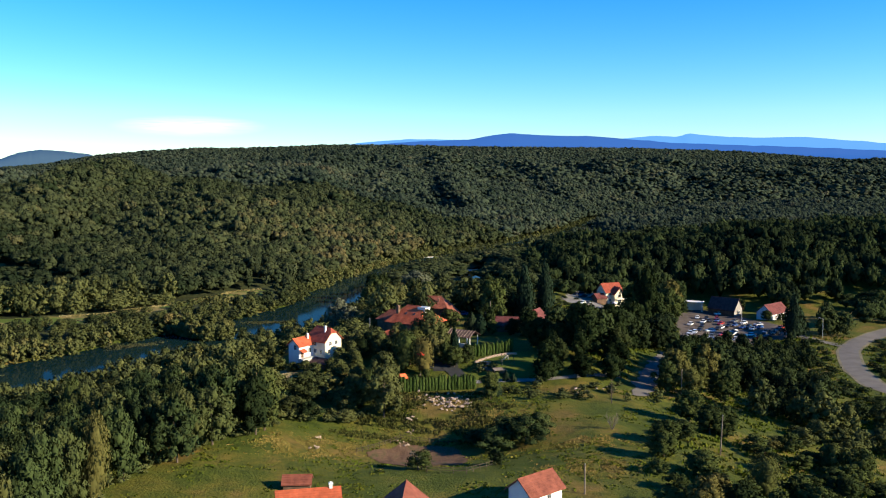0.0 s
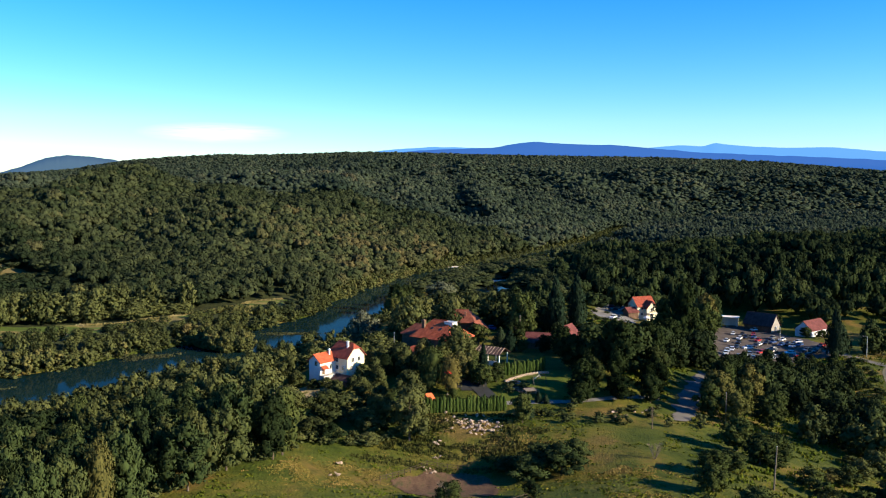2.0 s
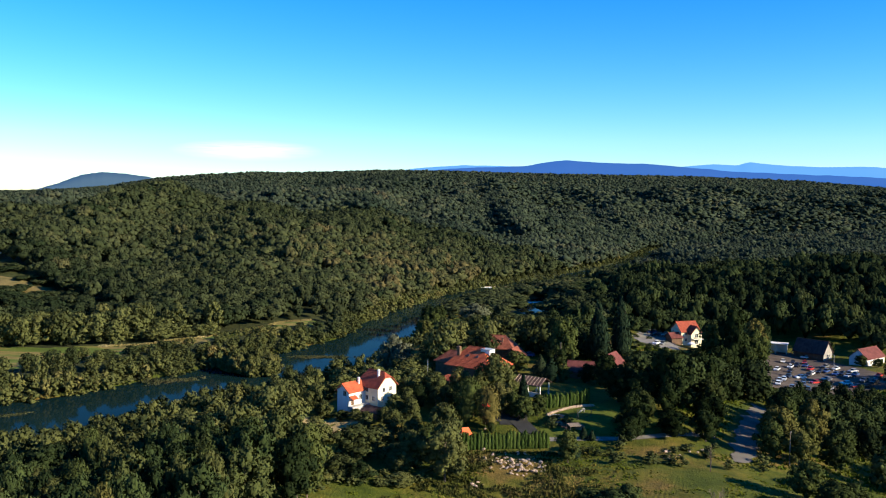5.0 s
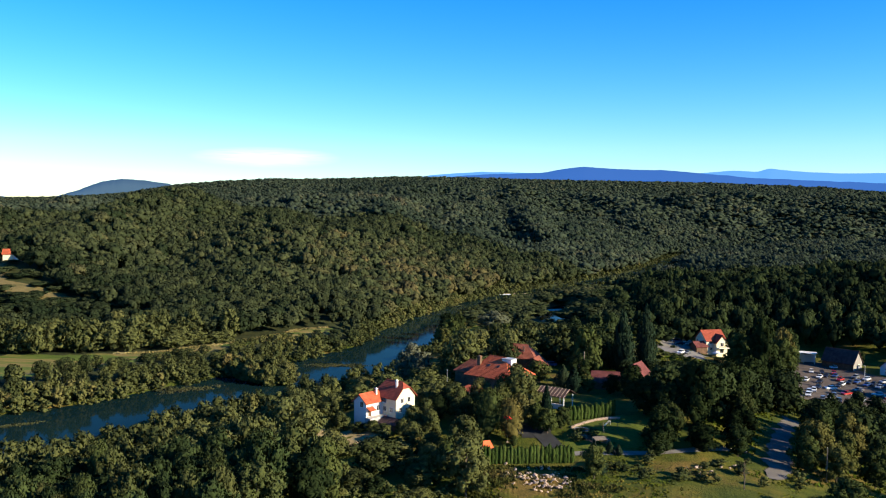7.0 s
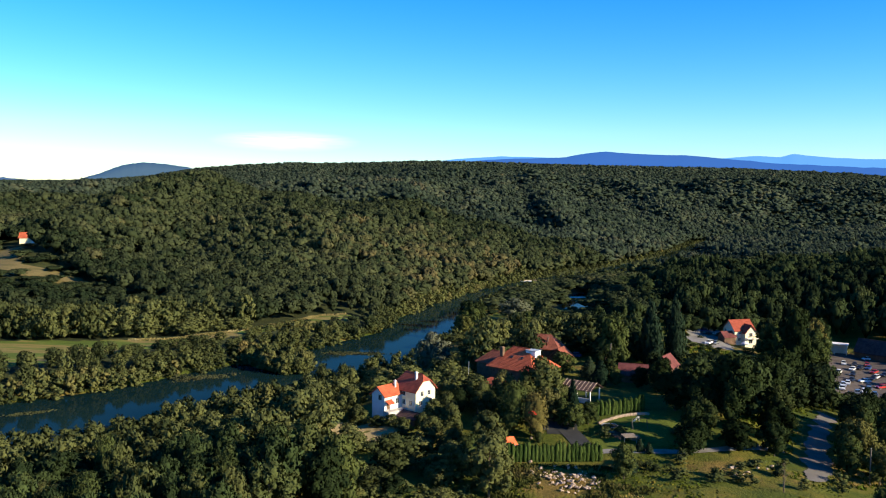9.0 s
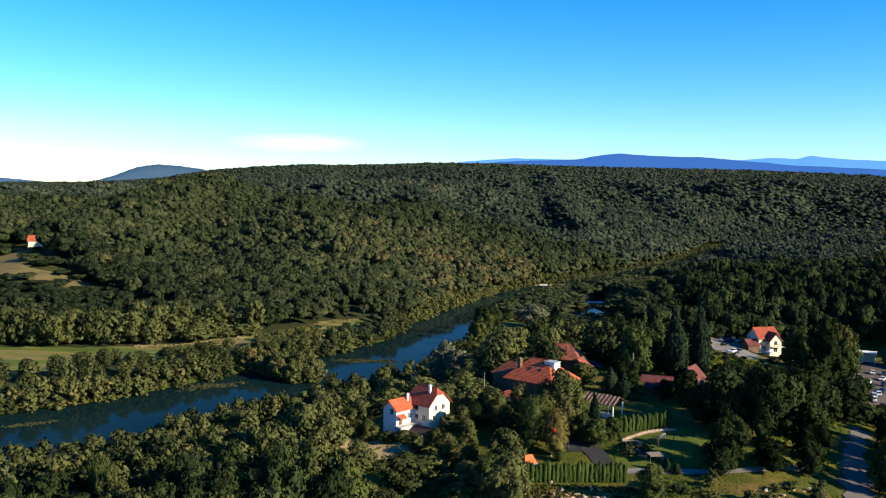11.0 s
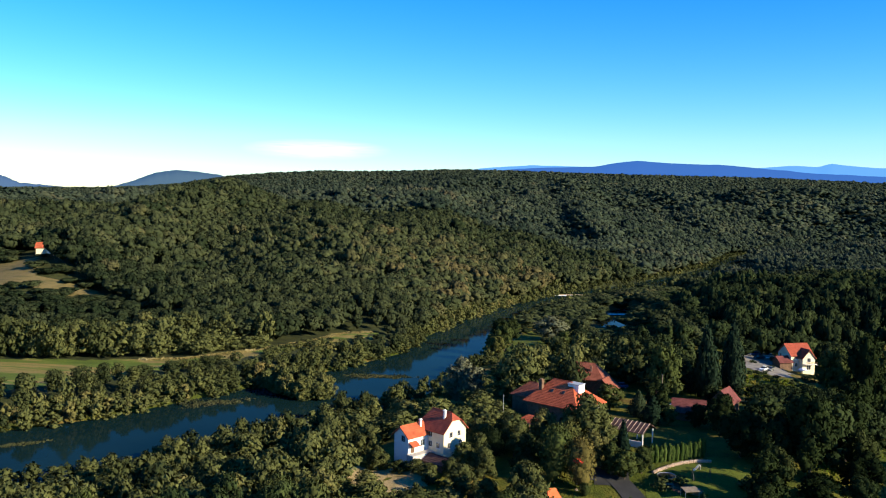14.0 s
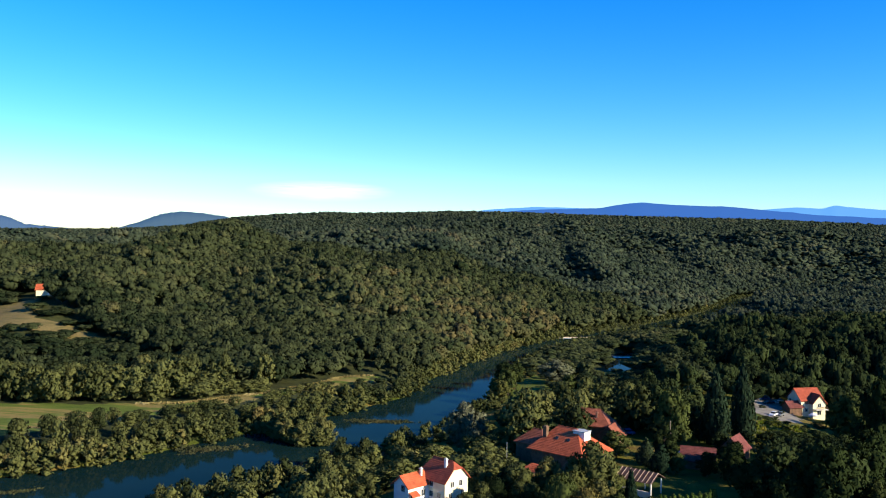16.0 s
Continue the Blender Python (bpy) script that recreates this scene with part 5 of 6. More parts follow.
    k &= ~inside([(-48.8, 221.1), (-35.2, 220), (-32.6, 216.4), (-33.9, 212.1), (-41, 207.9), (-47, 211.9)], gx, gy) & (np.hypot(gx + 11, gy - 219) > 6)
    b = (near_line(STREET, bx, by) > 4) & (near_line(DRIVE, bx, by) > 4.5) & (near_line([(46, 222), (30, 215), (12, 213), (-12, 212)], bx, by) > 2.2) & (np.hypot(bx - 4, by - 198) > 8)
    gx, gy = np.concatenate([gx[k], bx[b]]), np.concatenate([gy[k], by[b]])
    merged_wood("undergrowth", gx, gy, rs.uniform(0.8, 2.6, len(gx)), rs.uniform(1.8, 3.6, len(gx)), bush, "green brambles and bushes at the edge of the wood", 35, LEAF_MID)


woods()


# ---------------------------------------------------------------- village things
CAR_PAINT = [("white", (0.75, 0.75, 0.74)), ("black", (0.015, 0.015, 0.018)), ("blue", (0.03, 0.07, 0.22)), ("red", (0.38, 0.02, 0.015)), ("silver", (0.45, 0.46, 0.48)), ("grey", (0.12, 0.13, 0.14))]
TYRE = plain("tyre_rubber", (0.02, 0.02, 0.02), 0.9, vary=0.2, scale=3, grain=0)
STEEL = plain("zinc_steel", (0.45, 0.46, 0.47), 0.45, 0.8, vary=0.15, scale=2, grain=0)
OLD_WOOD = plain("old_wood", (0.085, 0.065, 0.045), 0.9, vary=0.4, scale=2.0, grain=0.4)
TIMBER = plain("grey_timber", (0.20, 0.16, 0.12), 0.9, vary=0.35, scale=2.0, grain=0.4)
STONE = plain("pale_stone", (0.40, 0.30, 0.22), 0.9, vary=0.4, scale=1.5, grain=0.5)
RED_CLOTH = plain("red_cloth", (0.60, 0.05, 0.03), 0.8, vary=0.12, scale=1.5, grain=0)
ORANGE_CLOTH = plain("orange_cloth", (0.62, 0.12, 0.045), 0.8, vary=0.15, scale=1.5, grain=0)
BLUE_CLOTH = plain("blue_tarp", (0.10, 0.22, 0.48), 0.6, vary=0.15, scale=1.5, grain=0)
LAMP_RED, _n, _l, _b = material("red_lamp", 0.3)
_b.inputs["Base Color"].default_value = (0.4, 0.01, 0.01, 1)
LAMP_CLEAR, _n, _l, _b = material("clear_lamp", 0.15)
_b.inputs["Base Color"].default_value = (0.7, 0.7, 0.66, 1)


def car_proto(word, colour):
    paint, n, l, b = material(word + "_car_paint", 0.28)
    b.inputs["Coat Weight"].default_value = 0.6
    l.new(noise_ramp(n, l, 2.0, [(0.3, tuple(c * 0.9 for c in colour)), (0.7, colour)]), b.inputs["Base Color"])
    c = empty("car", Matrix.Identity(4), word + " parked car with dark windows", "car", "cars in the parking lot")
    bm = bmesh.new()
    low = [(-2.1, 0.35), (-2.15, 0.75), (-1.9, 0.92), (-0.95, 0.97), (1.6, 0.97), (2.05, 0.9), (2.15, 0.6), (2.1, 0.35)]
    for side in (-1, 1):
        bm.faces.new([bm.verts.new((x, side * 0.86, z)) for x, z in low])
    v = list(bm.verts)
    k = len(low)
    for i in range(k):
        bm.faces.new((v[i], v[(i + 1) % k], v[k + (i + 1) % k], v[k + i]))
    bmesh.ops.bevel(bm, geom=list(bm.edges), offset=0.06, segments=1, affect="EDGES")
    body = part("body", bm, paint, c)
    bm = bmesh.new()
    base, top = [(-0.95, 0.96), (1.75, 0.96)], [(-0.35, 1.42), (1.25, 1.44)]
    q = [bm.verts.new((x, s * 0.8, z)) for s in (-1, 1) for x, z in base] + [bm.verts.new((x, s * 0.62, z)) for s in (-1, 1) for x, z in top]
    for f in ((0, 1, 5, 4), (2, 3, 7, 6), (0, 2, 6, 4), (1, 3, 7, 5), (4, 5, 7, 6)):
        bm.faces.new([q[i] for i in f])
    part("windows", bm, GLASS, c)
    part("roof", boxed(-0.4, 1.3, -0.64, 0.64, 1.425, 1.475, bevel=0.02), paint, c)
    for x in (-1.35, 1.3):
        for s in (-1, 1):
            bm = tube(bmesh.new(), (x, s * 0.70, 0.31), (x, s * 0.89, 0.31), 0.31, 0.31, 12)
            w = part("wheel", bm, TYRE, c)
            part("rim", tube(bmesh.new(), (x, s * 0.885, 0.31), (x, s * 0.9, 0.31), 0.19, 0.19, 8), STEEL, w)
    for s in (-1, 1):
        part("headlight", boxed(-2.17, -2.08, s * 0.62 - 0.16, s * 0.62 + 0.16, 0.66, 0.8), LAMP_CLEAR, c)
        part("tail_light", boxed(2.06, 2.15, s * 0.66 - 0.13, s * 0.66 + 0.13, 0.68, 0.84), LAMP_RED, c)
    return c


CARS = [car_proto(w, c) for w, c in CAR_PAINT]
CAR_PLACES = [(114, 386, 0, 70), (118, 386, 1, 70), (123, 387, 3, 70), (104, 362, 0, 60), (109, 362, 1, 62), (96, 334, 4, 75), (99.5, 340, 0, 68), (104, 349, 1, 60), (109, 351, 0, 15),
              (120, 372, 3, 50), (122, 367.5, 1, 50), (125, 369, 2, 50), (127, 364.5, 2, 48), (130, 366, 1, 48), (130, 361, 4, 48), (110, 330, 1, 80), (113.5, 334, 0, 80), (124, 347, 0, 10), (126, 342.5, 3, 12),
              (132, 351, 5, 40), (135, 349, 1, 40), (101, 329, 0, 70), (97, 324, 5, 70), (128, 400, 0, 12), (65, 409, 2, 15), (59, 366, 0, 60), (70.5, 411, 4, 10), (62, 370, 5, 60), (18.4, 271, 2, 50), (64, 396, 1, 20), (67, 403, 0, 20), (6.2, 291, 2, 20), (139, 356, 1, 40), (136, 371, 4, 30), (117, 378, 1, 55), (113, 374, 0, 60), (128, 378, 5, 48), (131, 375, 0, 48), (134, 364, 2, 45), (105, 336, 5, 72), (107, 342, 1, 70), (112, 344, 3, 30), (117, 346, 1, 25), (119, 352, 5, 25), (114, 357, 1, 60), (117, 362, 0, 55), (103, 326, 1, 70), (93, 326, 0, 70), (121, 380, 2, 60), (142, 362, 3, 40), (129, 343, 1, 15)]
used = set()
for x, y, k, turn in CAR_PLACES:
    m = pose(x, y, float(height(x, y)) + 0.1, 0, 0, turn)
    if k in used:
        copy_thing(CARS[k], m)
    else:
        used.add(k)
        CARS[k].matrix_basis = m


def hedge(x0, y0, x1, y1, n, h, seed):
    rs = random.Random(seed)
    protos = []
    for k in range(3):
        t = empty("hedge_conifer", Matrix.Identity(4), "clipped upright green hedge conifer", "hedge", "conifer hedge")
        g = crown(60 + k + seed, 9, 260, 0.075, 1.0, 1.0, "column", 0.9)
        c = new("foliage", foliage_mesh("foliage", g, HEDGE_LEAF))
        c.parent = t
        part("stem", tube(bmesh.new(), (0, 0, -0.1), (0, 0, 0.4), 0.05, 0.03, 5), BARK, t)
        protos.append(t)
    for i in range(n):
        f = (i + rs.uniform(-0.15, 0.15)) / (n - 1)
        x, y = x0 + (x1 - x0) * f, y0 + (y1 - y0) * f
        m = pose(x, y, float(height(x, y)) - 0.1, 0, 0, rs.uniform(0, 360))
        s = Matrix.Diagonal((1.15, 1.15, h * rs.uniform(0.88, 1.12), 1))
        if i < 3:
            protos[i].matrix_basis = m @ s
        else:
            copy_thing(protos[i % 3], m).matrix_basis = m @ s


hedge(-10.2, 205.2, 7.4, 208.2, 24, 3.7, 1)
hedge(7.7, 230.3, 18.5, 234, 14, 3.4, 2)


def low_wall():
    """A curved low wall of pale stones behind the lawn."""
    w = empty("stone_wall", Matrix.Identity(4), "curved low wall of pale stones behind the lawn", "wall")
    rs = random.Random(4)
    for k in range(30):
        a = k / 29
        x, y = 8.5 + 11.0 * a, 227.6 + 5.4 * a - 7.0 * (a - 0.5) ** 2
        z = float(height(x, y))
        bm = bmesh.new()
        bmesh.ops.create_icosphere(bm, subdivisions=1, radius=0.5)
        for v in bm.verts:
            v.co = Vector((v.co.x * rs.uniform(0.8, 1.0), v.co.y * rs.uniform(0.6, 0.8), v.co.z * rs.uniform(0.7, 0.9)))
        bmesh.ops.transform(bm, matrix=pose(x, y, z + 0.3, rs.uniform(-10, 10), rs.uniform(-10, 10), rs.uniform(0, 360)), verts=bm.verts)
        part("stone", bm, STONE, w)


low_wall()


def pole(x, y, h, label, arm=False, lean=0.0, slim=False):
    p = empty("utility_pole" if not arm else "street_lamp", pose(x, y, float(height(x, y)), lean, lean, 0), label, "pole")
    part("pole", tube(bmesh.new(), (0, 0, -0.6), (0, 0, h), 0.08 if slim else 0.16, 0.06 if slim else 0.10, 8), STEEL if arm or slim else TIMBER, p)
    if arm:
        part("arm", tube(bmesh.new(), (0, 0, h - 0.1), (-1.4, 0, h + 0.25), 0.05, 0.04, 6), STEEL, p)
        part("lamp_head", boxed(-1.9, -1.3, -0.13, 0.13, h + 0.18, h + 0.32, bevel=0.04), STEEL, p)
    else:
        part("pole_cap", tube(bmesh.new(), (0, 0, h), (0, 0, h + 0.05), 0.11, 0.07, 8), STEEL, p)


pole(58.8, 211, 7.2, "pale wooden utility pole at the edge of the trees")
pole(53.8, 165, 8.0, "weathered wooden utility pole among shrubs", lean=1.5)
pole(23, 138, 5.0, "short wooden utility pole in the meadow")
pole(73.2, 424, 9.0, "tall steel street lamp beside the forecourt", True)
pole(151, 342, 8.0, "steel street lamp at the road junction", True)
pole(129, 372, 6.5, "slim steel lamp post in the parking lot", True)
pole(14.9, 272.7, 7.5, "wooden utility pole beside the lawn")
pole(36, 398, 8.0, "slim steel lamp post at the wood edge", True)
pole(-21.3, 249.2, 6.0, "pale slim metal mast beside the inn", slim=True)


def parasol(x, y, r, h, mat, label, tilt=0):
    p = empty("parasol", pose(x, y, float(height(x, y)), tilt, 0, 20), label, "parasol")
    part("pole", tube(bmesh.new(), (0, 0, 0), (0, 0, h), 0.04, 0.03, 6), STEEL, p)
    bm = bmesh.new()
    top = bm.verts.new((0, 0, h))
    ring = [bm.verts.new((r * math.cos(a), r * math.sin(a), h - 0.55 * r)) for a in np.linspace(0, 2 * math.pi, 9)[:-1]]
    low = [bm.verts.new((v.co.x * 1.0, v.co.y * 1.0, v.co.z - 0.22)) for v in ring]
    for i in range(8):
        bm.faces.new((top, ring[i], ring[(i + 1) % 8]))
        bm.faces.new((ring[i], low[i], low[(i + 1) % 8], ring[(i + 1) % 8]))
    part("canopy", bm, mat, p)
    part("base", tube(bmesh.new(), (0, 0, 0), (0, 0, 0.12), 0.35, 0.3, 8), STONE, p)


# pole stretched so the canopy lines up from the camera
parasol(-5.8, 217.6, 1.1, 6.3, RED_CLOTH, "red parasol among the trees on a pole lengthened for the view", 6)
parasol(76.4, 384.3, 1.7, 2.6, WHITE, "open white parasol on the terrace of the house")
parasol(-23.0, 226.5, 0.8, 2.4, RED_CLOTH, "closed red parasol beside the cream house", 4)


def tent(x, y, turn):
    t = empty("tent", pose(x, y, float(height(x, y)), 0, 0, turn), "orange fabric tent on the grass", "tent")
    bm = bmesh.new()
    a = [bm.verts.new(p) for p in ((-1.8, -1.4, 0), (1.8, -1.4, 0), (1.8, 1.4, 0), (-1.8, 1.4, 0))]
    r = [bm.verts.new((-1.2, 0, 2.3)), bm.verts.new((1.0, 0.1, 2.2))]
    for f in ((a[0], a[1], r[1], r[0]), (a[2], a[3], r[0], r[1]), (a[1], a[2], r[1]), (a[3], a[0], r[0]), (a[0], a[3], a[2], a[1])):
        bm.faces.new(f)
    bmesh.ops.subdivide_edges(bm, edges=bm.edges, cuts=2, use_grid_fill=True)
    for v in bm.verts:
        if 0.1 < v.co.z < 2.1:
            v.co += Vector((0, -0.12 if v.co.y < 0 else 0.12, 0.0)) * -1
    bmesh.ops.scale(bm, vec=(0.75, 0.75, 0.75), verts=bm.verts)
    part("fly_sheet", bm, ORANGE_CLOTH, t)
    part("ground_sheet", boxed(-1.5, 1.5, -1.2, 1.2, 0.02, 0.06), BLUE_CLOTH, t)


tent(-10.1, 214.4, 30)


def stones(name, label, places, seed, size):
    """A heap of broken stones; the large ones are pieces of their own."""
    rs = random.Random(seed)
    h = empty(name, Matrix.Identity(4), label, "rubble")
    shapes = []
    for k in range(5):
        bm = bmesh.new()
        bmesh.ops.create_icosphere(bm, subdivisions=1, radius=1)
        for v in bm.verts:
            v.co *= rs.uniform(0.65, 1.1)
            v.co.z *= 0.45
        me = bpy.data.meshes.new("stone")
        bm.to_mesh(me)
        bm.free()
        me.materials.append(STONE)
        shapes.append(me)
    for cx, cy, r, n in places:
        for _ in range(n):
            a, q = rs.uniform(0, 6.28), r * math.sqrt(rs.random())
            x, y = cx + q * math.cos(a), cy + q * 0.8 * math.sin(a)
            s = size * rs.uniform(0.2, 1.25) ** 1.5
            o = new("stone", rs.choice(shapes))
            o.parent = h
            o.matrix_basis = pose(x, y, float(height(x, y)) + s * 0.3 + max(0, 0.5 - q / r * 0.5), rs.uniform(0, 40), rs.uniform(0, 40), rs.uniform(0, 360)) @ Matrix.Diagonal((s, s, s, 1))


stones("rubble_heap", "heap of pale broken stones on bare earth", [(2.0, 195.5, 5.0, 95), (-2.5, 197, 4, 30), (0, 200, 6, 30), (-7, 207, 2.5, 18), (3, 210.5, 2.0, 14), (-7, 187, 1.8, 16)], 3, 0.42)
stones("field_stones", "scattered pale field stones in the meadow", [(-6.5, 182, 1.2, 7), (-25.5, 172, 1.0, 8), (-25, 166, 1.4, 4), (-9, 176.5, 2.0, 10), (32, 205, 3, 14), (40, 209, 3, 10)], 6, 0.4)


def fence(points, label):
    f = empty("garden_fence", Matrix.Identity(4), label, "fence")
    for (ax, ay), (bx, by) in zip(points[:-1], points[1:]):
        n = max(2, int(math.hypot(bx - ax, by - ay) / 1.8))
        for k in range(n):
            x, y = ax + (bx - ax) * k / n, ay + (by - ay) * k / n
            z = float(height(x, y))
            part("post", tube(bmesh.new(), (x, y, z - 0.3), (x, y, z + 1.2), 0.07, 0.06, 5), OLD_WOOD, f)
            x2, y2 = ax + (bx - ax) * (k + 1) / n, ay + (by - ay) * (k + 1) / n
            for q in (0.55, 1.05):
                part("rail", tube(bmesh.new(), (x, y, z + q), (x2, y2, float(height(x2, y2)) + q), 0.045, 0.045, 4), OLD_WOOD, f)


fence([(-17, 166), (-9, 178.5), (3, 177)], "rough timber rail fence round the vegetable bed")
fence([(-3, 150), (4, 149), (9, 155)], "weathered timber rail fence by the outbuilding")


def pavilion():
    p = empty("pavilion", pose(5.5, 239.9, float(height(5.5, 239.9)), 0, 0, -32), "timber pavilion with a striped sheet metal roof", "pavilion")
    for sx in (-3.4, 0, 3.4):
        for sy in (-2.2, 2.2):
            part("post", boxed(sx - 0.12, sx + 0.12, sy - 0.12, sy + 0.12, -0.4, 2.8), WHITE, p)
    part("low_wall", boxed(-3.4, 3.4, -2.3, -2.1, -0.4, 0.9), WHITE, p)
    for s in (-1, 1):
        bm = bmesh.new()
        q = [bm.verts.new(c) for c in ((-4, s * 3.0, 2.7), (4, s * 3.0, 2.7), (4, 0, 4.2), (-4, 0, 4.2))]
        g = bmesh.ops.extrude_face_region(bm, geom=[bm.faces.new(q)])
        for v in g["geom"]:
            if isinstance(v, bmesh.types.BMVert):
                v.co.z += 0.08
        r = part("roof", bm, TILE_DARK, p)
        for k in range(9):
            x = -3.8 + k * 0.95
            bm = bmesh.new()
            tube(bm, (x, s * 3.02, 2.80), (x, 0, 4.31), 0.06, 0.06, 4)
            part("roof_batten", bm, STONE, r)


pavilion()


def playground():
    IRON = plain("dark_iron", (0.035, 0.035, 0.035), 0.6, vary=0.2)
    s = empty("swing_frame", pose(16.8, 224.1, float(height(16.8, 224.1)), 0, 0, 10), "dark metal swing frame on the lawn", "swing")
    for x in (-1.6, 1.6):
        for y in (-0.8, 0.8):
            part("leg", tube(bmesh.new(), (x, y, 0), (x, 0, 2.2), 0.05, 0.05, 6), IRON, s)
    part("top_bar", tube(bmesh.new(), (-1.7, 0, 2.2), (1.7, 0, 2.2), 0.05, 0.05, 6), IRON, s)
    for x in (-0.6, 0.6):
        w = part("swing_seat", boxed(x - 0.25, x + 0.25, -0.12, 0.12, 0.5, 0.55), TYRE, s)
        for q in (-0.22, 0.22):
            part("chain", tube(bmesh.new(), (x + q, 0, 0.55), (x + q, 0, 2.18), 0.012, 0.012, 4), IRON, w)
    k = empty("slide", pose(16.5, 227.7, float(height(16.5, 227.7)), 0, 0, 40), "small pale garden slide on the lawn", "slide")
    part("chute", boxed(-0.9, 0.9, -0.22, 0.22, 0.0, 0.06, m=pose(0, 0, 0.6, 0, -30, 0)), CREAM, k)
    part("ladder", boxed(0.76, 0.84, -0.22, 0.22, 0, 1.1), STEEL, k)
    for x, y, t in ((10.4, 220, 20), (15.2, 218.3, 60)):
        b = empty("picnic_table", pose(x, y, float(height(x, y)) + 0.05, 0, 0, t), "timber picnic table with two benches", "table")
        part("tabletop", boxed(-1, 1, -0.4, 0.4, 0.72, 0.78), TIMBER, b)
        for s in (-1, 1):
            part("bench", boxed(-1, 1, s * 0.75 - 0.14, s * 0.75 + 0.14, 0.42, 0.47), TIMBER, b)
            part("leg", boxed(s * 0.7 - 0.06, s * 0.7 + 0.06, -0.8, 0.8, 0.0, 0.72), TIMBER, b)
    c = empty("canopy", pose(13.8, 216.8, float(height(13.8, 216.8)), 0, 0, 20), "small dark garden canopy", "canopy")
    part("cloth", boxed(-1.4, 1.4, -1.0, 1.0, 1.6, 1.68, m=pose(0, 0, 0, 8, 0, 0)), TIMBER, c)
    for x in (-1.3, 1.3):
        for y in (-0.9, 0.9):
            part("post", tube(bmesh.new(), (x, y, 0), (x, y, 1.62 + 0.14 * y), 0.03, 0.03, 5), STEEL, c)


playground()


def bare_tree(x, y, h):
    t = empty("bare_tree", pose(x, y, float(height(x, y))), "small leafless grey tree in the meadow", "tree")
    rs = random.Random(2)
    part("trunk", trunk_bm(9, h * 0.8, 0.12, 10, 1.0), BARK, t)
    for k in range(26):
        a, z = k * 2.4, h * (0.3 + 0.65 * k / 26)
        r = 1.5 * (1.15 - z / h)
        part("twig", tube(bmesh.new(), (0, 0, z - 0.4), (r * math.cos(a), r * math.sin(a), z + 0.5), 0.03, 0.008, 3), BARK, t)


bare_tree(38.6, 196, 5.5)


def weir():
    """A low stone sill across the river with white water below it."""
    foam, n, l, b = material("white_water", 0.5)
    l.new(noise_ramp(n, l, 0.8, [(0.35, (0.10, 0.16, 0.16)), (0.55, (0.7, 0.74, 0.75))]), b.inputs["Base Color"])
    for cx, cy, turn, ln in ((-3, 628, 18, 24), (14.2, 486.5, 4, 17), (21, 541, 10, 12)):
        w = empty("weir", pose(cx, cy, WATER, 0, 0, turn), "low stone weir with white water in the river", "weir")
        part("sill", boxed(-ln / 2, ln / 2, -0.6, 0.6, -1.2, 0.55, bevel=0.15), STONE, w)
        bm = bmesh.new()
        bmesh.ops.create_grid(bm, x_segments=20, y_segments=6, size=1)
        rs = random.Random(3)
        for v in bm.verts:
            v.co = Vector((v.co.x * ln / 2, -2.4 + v.co.y * 1.7, 0.12 + rs.uniform(0, 0.18)))
        part("white_water", bm, foam, w)


weir()


def bare_shrub(x, y, h, seed):
    """A leafless bush of thin grey-brown branches."""
    rs = random.Random(seed)
    b = empty("bare_shrub", pose(x, y, float(height(x, y)), 0, 0, rs.uniform(0, 360)), "leafless grey-brown bush in the meadow", "shrub")
    for _ in range(9):
        bm = bmesh.new()
        a, lean = rs.uniform(0, 6.28), rs.uniform(0.1, 0.5)
        tip = Vector((math.cos(a) * lean * h, math.sin(a) * lean * h, h * rs.uniform(0.7, 1.0)))
        tube(bm, (0, 0, -0.2), tip, 0.06, 0.02, 4)
        for _ in range(7):
            p = tip * rs.uniform(0.35, 0.95)
            tube(bm, p, p + Vector((rs.uniform(-0.25, 0.25) * h, rs.uniform(-0.25, 0.25) * h, rs.uniform(0.1, 0.35) * h)), 0.03, 0.01, 3)
        part("branch", bm, TIMBER, b)


bare_shrub(34.7, 175, 3.4, 1)
bare_shrub(-4.5, 152, 3.2, 2)


def trampoline(x, y):
    t = empty("trampoline", pose(x, y, float(height(x, y)) + 0.05), "round dark garden trampoline on the lawn", "trampoline")
    ring = bmesh.new()
    for k in range(20):
        a, b = k * 0.31416, (k + 1) * 0.31416
        tube(ring, (1.7 * math.cos(a), 1.7 * math.sin(a), 0.62), (1.7 * math.cos(b), 1.7 * math.sin(b), 0.62), 0.09, 0.09, 5)
    part("rim", ring, STEEL, t)
    part("mat", tube(bmesh.new(), (0, 0, 0.58), (0, 0, 0.62), 1.55, 1.55, 20), TYRE, t)
    for k in range(6):
        a = k * 1.0472
        part("leg", tube(bmesh.new(), (1.65 * math.cos(a), 1.65 * math.sin(a), 0), (1.65 * math.cos(a), 1.65 * math.sin(a), 0.6), 0.04, 0.04, 5), STEEL, t)


trampoline(10.6, 223.9)


